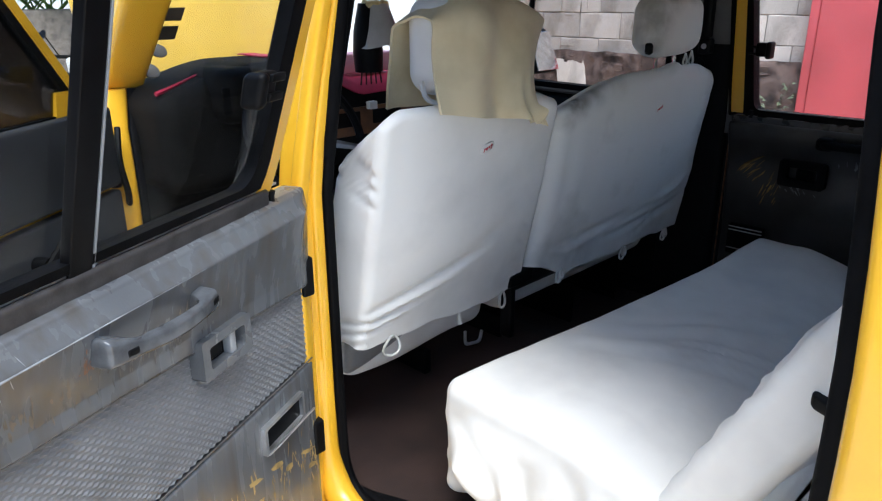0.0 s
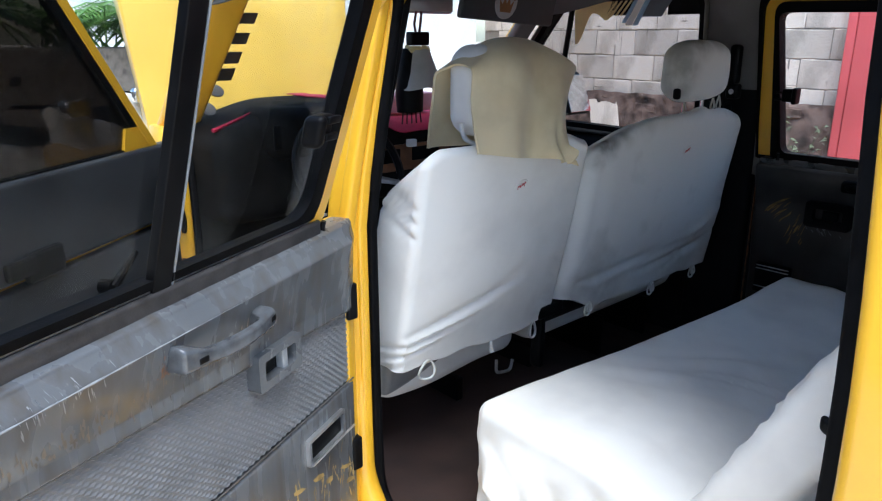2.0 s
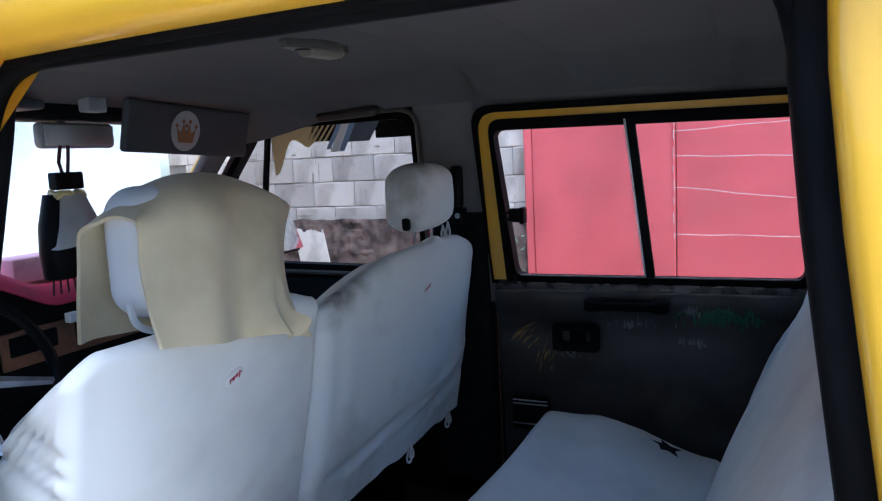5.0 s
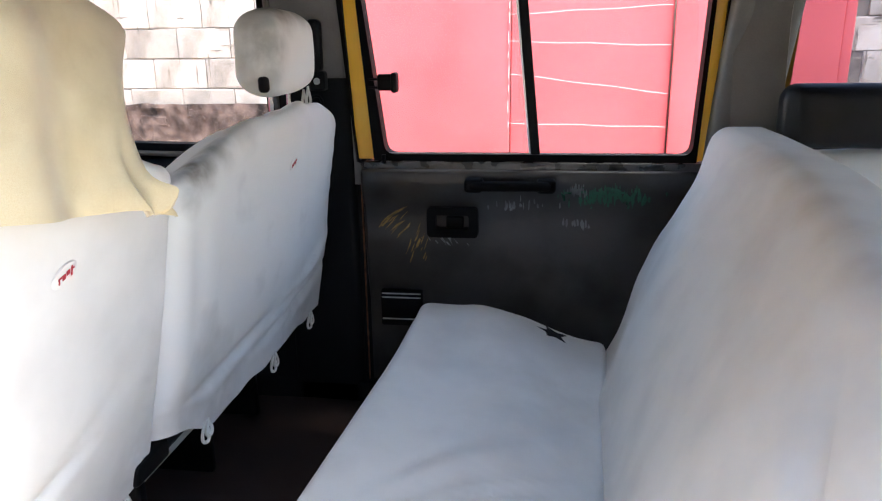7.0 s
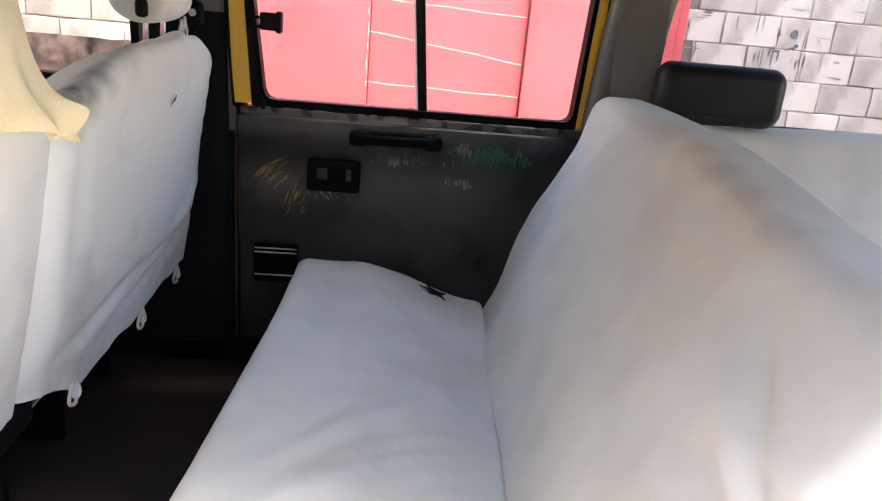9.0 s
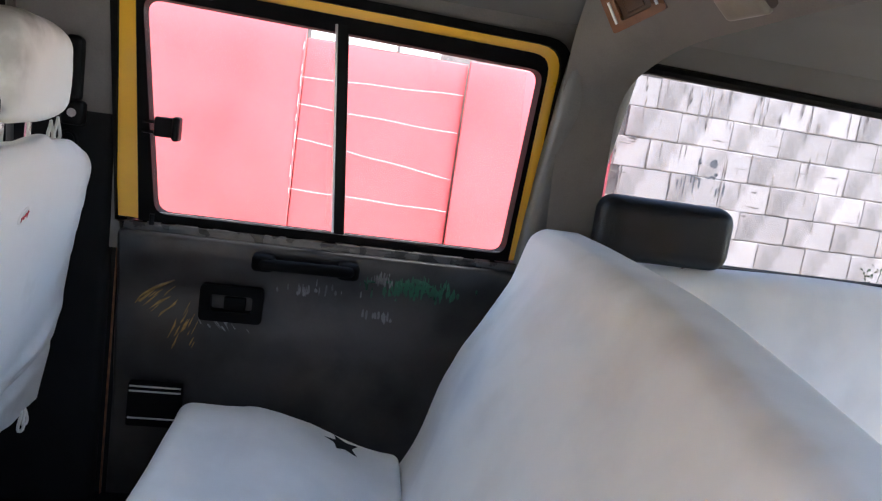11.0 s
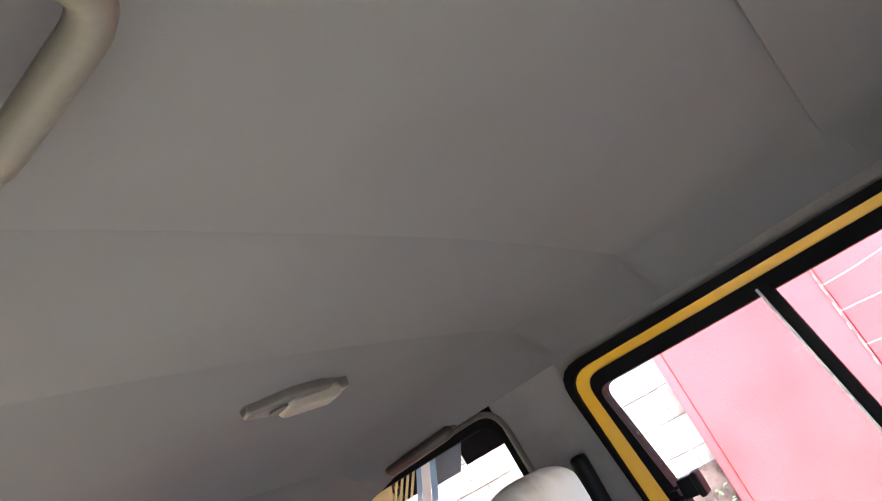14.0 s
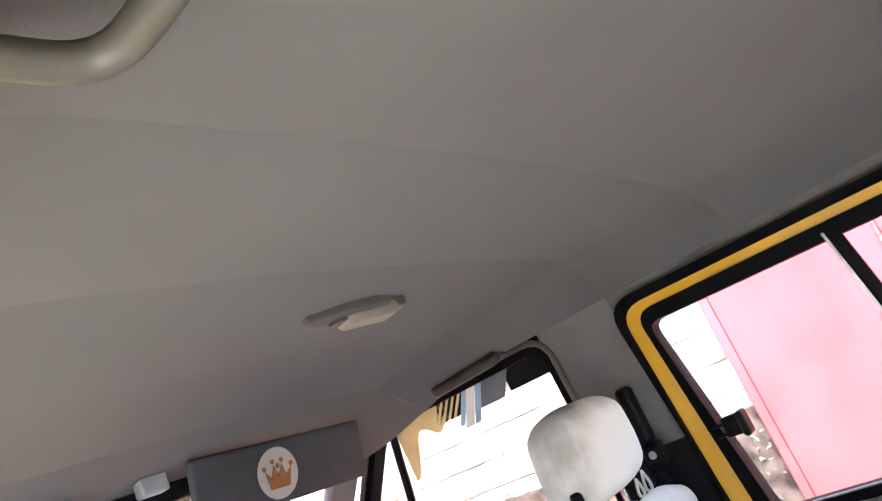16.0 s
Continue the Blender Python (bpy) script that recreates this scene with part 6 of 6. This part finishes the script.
part("handlebar", tube(arc([(-0.34, -0.18, 1.06), (-0.12, -0.28, 1.04), (0.12, -0.28, 1.04), (0.34, -0.18, 1.06)], 0.08), 0.016, 8), BLACKPL, scooter)
for sx in (-1, 1):
    part("mirror", tube([(sx * 0.22, -0.26, 1.06), (sx * 0.30, -0.25, 1.22), (sx * 0.33, -0.26, 1.24)], [0.006, 0.006, 0.05], 10), BLACKPL, scooter)
part("footboard", rbox((0, 0.0, 0.40), (0.13, 0.30, 0.04), 0.02), WHITEP, scooter)
part("seat", rbox((0, 0.42, 0.78), (0.14, 0.34, 0.06), 0.05), LEATHER, scooter)
part("rear_body", rbox((0, 0.45, 0.58), (0.15, 0.32, 0.15), 0.08), WHITEP, scooter)
part("stand", tube([(-0.15, 0.1, 0.36), (-0.22, 0.12, 0.0)], 0.014, 6), STEEL, scooter)
copy_thing(scooter, pose(-0.30, 5.7, 0.02, 0, 0, 20))
palm = thing("palm", "green palm growing from a concrete trough", "plant", at=(1.5, 9.3, 0))
part("trough", rbox((0, 0, 0.72), (1.4, 0.3, 0.72), 0.03), MORTAR, palm)
rp_ = random.Random(8)
for i in range(60):
    a, l = rp_.uniform(0, 6.28), rp_.uniform(1.1, 1.9)
    x0 = rp_.uniform(-1.0, 1.0)
    spine = [Vector((x0 + math.cos(a) * l * t * 0.8, math.sin(a) * l * t * 0.5, 1.42 + l * (0.9 * t - 0.65 * t * t))) for t in (0, 0.25, 0.5, 0.75, 1)]
    bm = tube(spine, [0.012, 0.010, 0.008, 0.006, 0.003], 5)
    for k in range(22):
        t = 0.2 + 0.8 * k / 22
        i0 = min(3, int(t * 4))
        c = spine[i0].lerp(spine[i0 + 1], t * 4 - i0)
        for sgn in (-1, 1):
            d = Vector((-math.sin(a) * sgn, math.cos(a) * sgn, -0.35)).normalized() * 0.28 * (1.1 - t * 0.6)
            w = Vector((math.cos(a), math.sin(a), 0)) * 0.014
            bm.faces.new([bm.verts.new(c - w), bm.verts.new(c + d * 0.5 - w * 0.6), bm.verts.new(c + d), bm.verts.new(c + d * 0.5 + w), bm.verts.new(c + w)])
    part("frond", bm, LEAF, palm)

# ---- block wall, plants ----
def base_top(y):
    return 0.74 + 0.36 * smooth01(-2.0, 1.3, y)
def block_mesh(k):
    rr = random.Random(k)
    bm = rbox((0, 0, 0), (0.03, 0.2005, 0.1035), 0.006, (1, 4, 2), 1, lambda x, y, z: (x + rr.uniform(-0.002, 0.002), y + rr.uniform(-0.004, 0.004), z + rr.uniform(-0.004, 0.004)))
    me = bpy.data.meshes.new("block")
    bmesh.ops.recalc_face_normals(bm, faces=bm.faces)
    bm.to_mesh(me)
    bm.free()
    me.materials.append(BLOCK)
    return me
meshes = [block_mesh(k) for k in range(8)]
rest = bmesh.new()
rnd = random.Random(11)
count = 0
for row in range(-2, 10):
    z = 1.10 + 0.214 * row
    for col in range(-30, 12):
        y = col * 0.408 + (0.204 if row % 2 else 0)
        if -1.93 < y < 1.0 and z < 1.98:
            continue
        if z < base_top(y) - 0.12:
            continue
        if -6.5 < y < 6.5 and row < 9 and count < 300:
            ob = new("block", rnd.choice(meshes))
            ob.location = (WALLX - 0.014 + rnd.uniform(-0.004, 0.004), y, z)
            ob.parent = wall_east
            count += 1
        else:
            rbox((WALLX - 0.014, y, z), (0.03, 0.2005, 0.1035), 0.006, (1, 1, 1), 1, bm=rest)
tagged(part("far_blocks", rest, BLOCK, wall_east), kind="stuff")
base = obj("wall_base", sheet(900, 40, lambda u, v: (WALLX - 0.085 - 0.05 * (1 - v) + 0.022 * bumps(u * 90, v * 6, 0) + 0.022 * bumps(u * 260, v * 18, 3) + 0.012 * bumps(u * 700, v * 40, 7), -14 + 18.9 * u, base_top(-14 + 18.9 * u) * v + 0.015 * v * bumps(u * 130, 0, 4))), RUBBLE)
rs, bm = random.Random(21), bmesh.new()
for i in range(110):
    y = rs.uniform(-4, 4.8)
    if -2.1 < y < 1.3:
        continue
    r = rs.uniform(0.015, 0.045)
    z = rs.uniform(0.55, base_top(y) - 0.07)
    rbox((WALLX - 0.075, y, z), (r * 0.5, r * rs.uniform(1.5, 3.5), r), r * 0.5, (1, 1, 1), 1, lambda x, yy, zz: (x + rs.uniform(-0.008, 0.008), yy + rs.uniform(-0.008, 0.008), zz + rs.uniform(-0.008, 0.008)), bm)
tagged(part("rubble_stones", bm, RUBBLE, wall_east, smooth=False), kind="stuff")
tagged(base, "rough brown rubble base of the yard wall", "wall base", kind="structure")

# drawn face on the wall: two eyes, a mouth and runs of paint
face = thing("graffiti", "smeared grey smiley face drawn on the blocks", "graffiti")
SOOT = material("grey_spray", (0.17, 0.165, 0.16), 0.9, var=0.3, scale=40)
fx = WALLX - 0.0475
rr = random.Random(2)
def smudge(name, y, z, w, h):
    """A ragged flat patch of thin paint."""
    bm = bmesh.new()
    bm.faces.new([bm.verts.new((fx + 0.001 * rr.random(), y + w * math.cos(a) * rr.uniform(0.65, 1.2), z + h * math.sin(a) * rr.uniform(0.65, 1.2))) for a in [2 * math.pi * k / 14 for k in range(14)]])
    part(name, bm, SOOT, face, smooth=False)
for y in (-2.64, -2.77):
    smudge("eye", y, 1.525, 0.030, 0.032)
for k in range(9):
    y = -2.56 - 0.030 * k
    smudge("mouth", y, 1.448 - 0.045 * math.sin(math.pi * k / 8), 0.019, rr.uniform(0.006, 0.014))
for k in range(16):
    y = -2.50 - 0.026 * k + rr.uniform(-0.02, 0.02)
    smudge("run", y, 1.40 - 0.07 * rr.random(), rr.uniform(0.003, 0.010), rr.uniform(0.03, 0.10))

STAIN = material("damp_stain", (0.34, 0.285, 0.24), 0.95, var=0.35, scale=20)
def stains(seed, n, z0, z1, wide, high, label):
    """Runs of damp and dirt down the blocks, with ragged edges."""
    rk, bm = random.Random(seed), bmesh.new()
    for i in range(n):
        y, z = rk.uniform(-6.5, 4.7), rk.uniform(z0, z1)
        if -1.9 < y < 1.35 and z < 2.15:
            continue
        w, h = rk.uniform(*wide), rk.uniform(*high)
        bm.faces.new([bm.verts.new((WALLX - 0.0490 - 0.0006 * rk.random(), y + a * w * rk.uniform(0.4, 1.5), z + b * h * rk.uniform(0.6, 1.2))) for a, b in ((-1, 0.6), (-0.8, 0.0), (-0.6, -0.5), (-0.1, -1), (0.3, -0.3), (0.6, -0.7), (1, 0.1), (0.8, 0.7), (0.2, 0.9), (-0.4, 0.7))])
    tagged(part("water_stains", bm, STAIN, wall_east, label, smooth=False), kind="stuff")
stains(41, 300, 1.15, 2.6, (0.002, 0.009), (0.02, 0.15), "grey damp stains")
stains(43, 190, 1.80, 2.15, (0.003, 0.014), (0.04, 0.13), "dark damp runs below the top of the wall")
stains(47, 110, 1.10, 1.75, (0.02, 0.09), (0.003, 0.010), "dark smears along the joints")

def plant(at, n, size, seed, label):
    rr = random.Random(seed)
    g = thing("weed", label, "plant", "weeds at the wall", at)
    for i in range(n):
        a, l = rr.uniform(0, 2 * math.pi), rr.uniform(0.5, 1) * size
        out = rr.uniform(0.05, 0.22) * l
        stem = [Vector((-abs(math.cos(a)) * out * t, math.sin(a) * out * t, l * t - 0.3 * l * t * t)) for t in (0, 0.35, 0.7, 1)]
        part("stem", tube(stem, [0.005, 0.004, 0.003, 0.002], 5), WEED, g)
        bm = bmesh.new()
        for k in range(70):
            t = rr.uniform(0.3, 1)
            c = stem[0].lerp(stem[3], t) + Vector((rr.gauss(0, 0.025), rr.gauss(0, 0.04), rr.gauss(0, 0.03)))
            d = Vector((rr.gauss(0, 1), rr.gauss(0, 1), rr.gauss(0, 0.6))).normalized()
            e = d.orthogonal().normalized()
            L_, W_ = rr.uniform(0.02, 0.055), rr.uniform(0.005, 0.012)
            v = [bm.verts.new(c + q) for q in (Vector(), d * L_ * 0.5 + e * W_, d * L_ + Vector((0, 0, -0.01)), d * L_ * 0.5 - e * W_)]
            bm.faces.new(v)
        part("leaves", bm, WEED, g)
plant((3.70, 1.64, 0.0), 22, 1.42, 1, "green weeds growing at the foot of the wall")
plant((3.70, -4.14, 0.0), 10, 1.42, 2, "low green weeds growing at the foot of the wall")

sheet_ = thing("board", "grey sheet of board leaning against the wall base", "board")
part("panel", rbox((3.74, 3.22, 0.72), (0.01, 0.15, 0.30), 0.003, warp=lambda x, y, z: (x + 0.25 * (z - 0.72), y + 0.35 * (z - 0.72), z)), BLOCK, sheet_)
part("foot", rbox((3.60, 3.12, 0.21), (0.02, 0.05, 0.21), 0.005), BLOCK, sheet_)
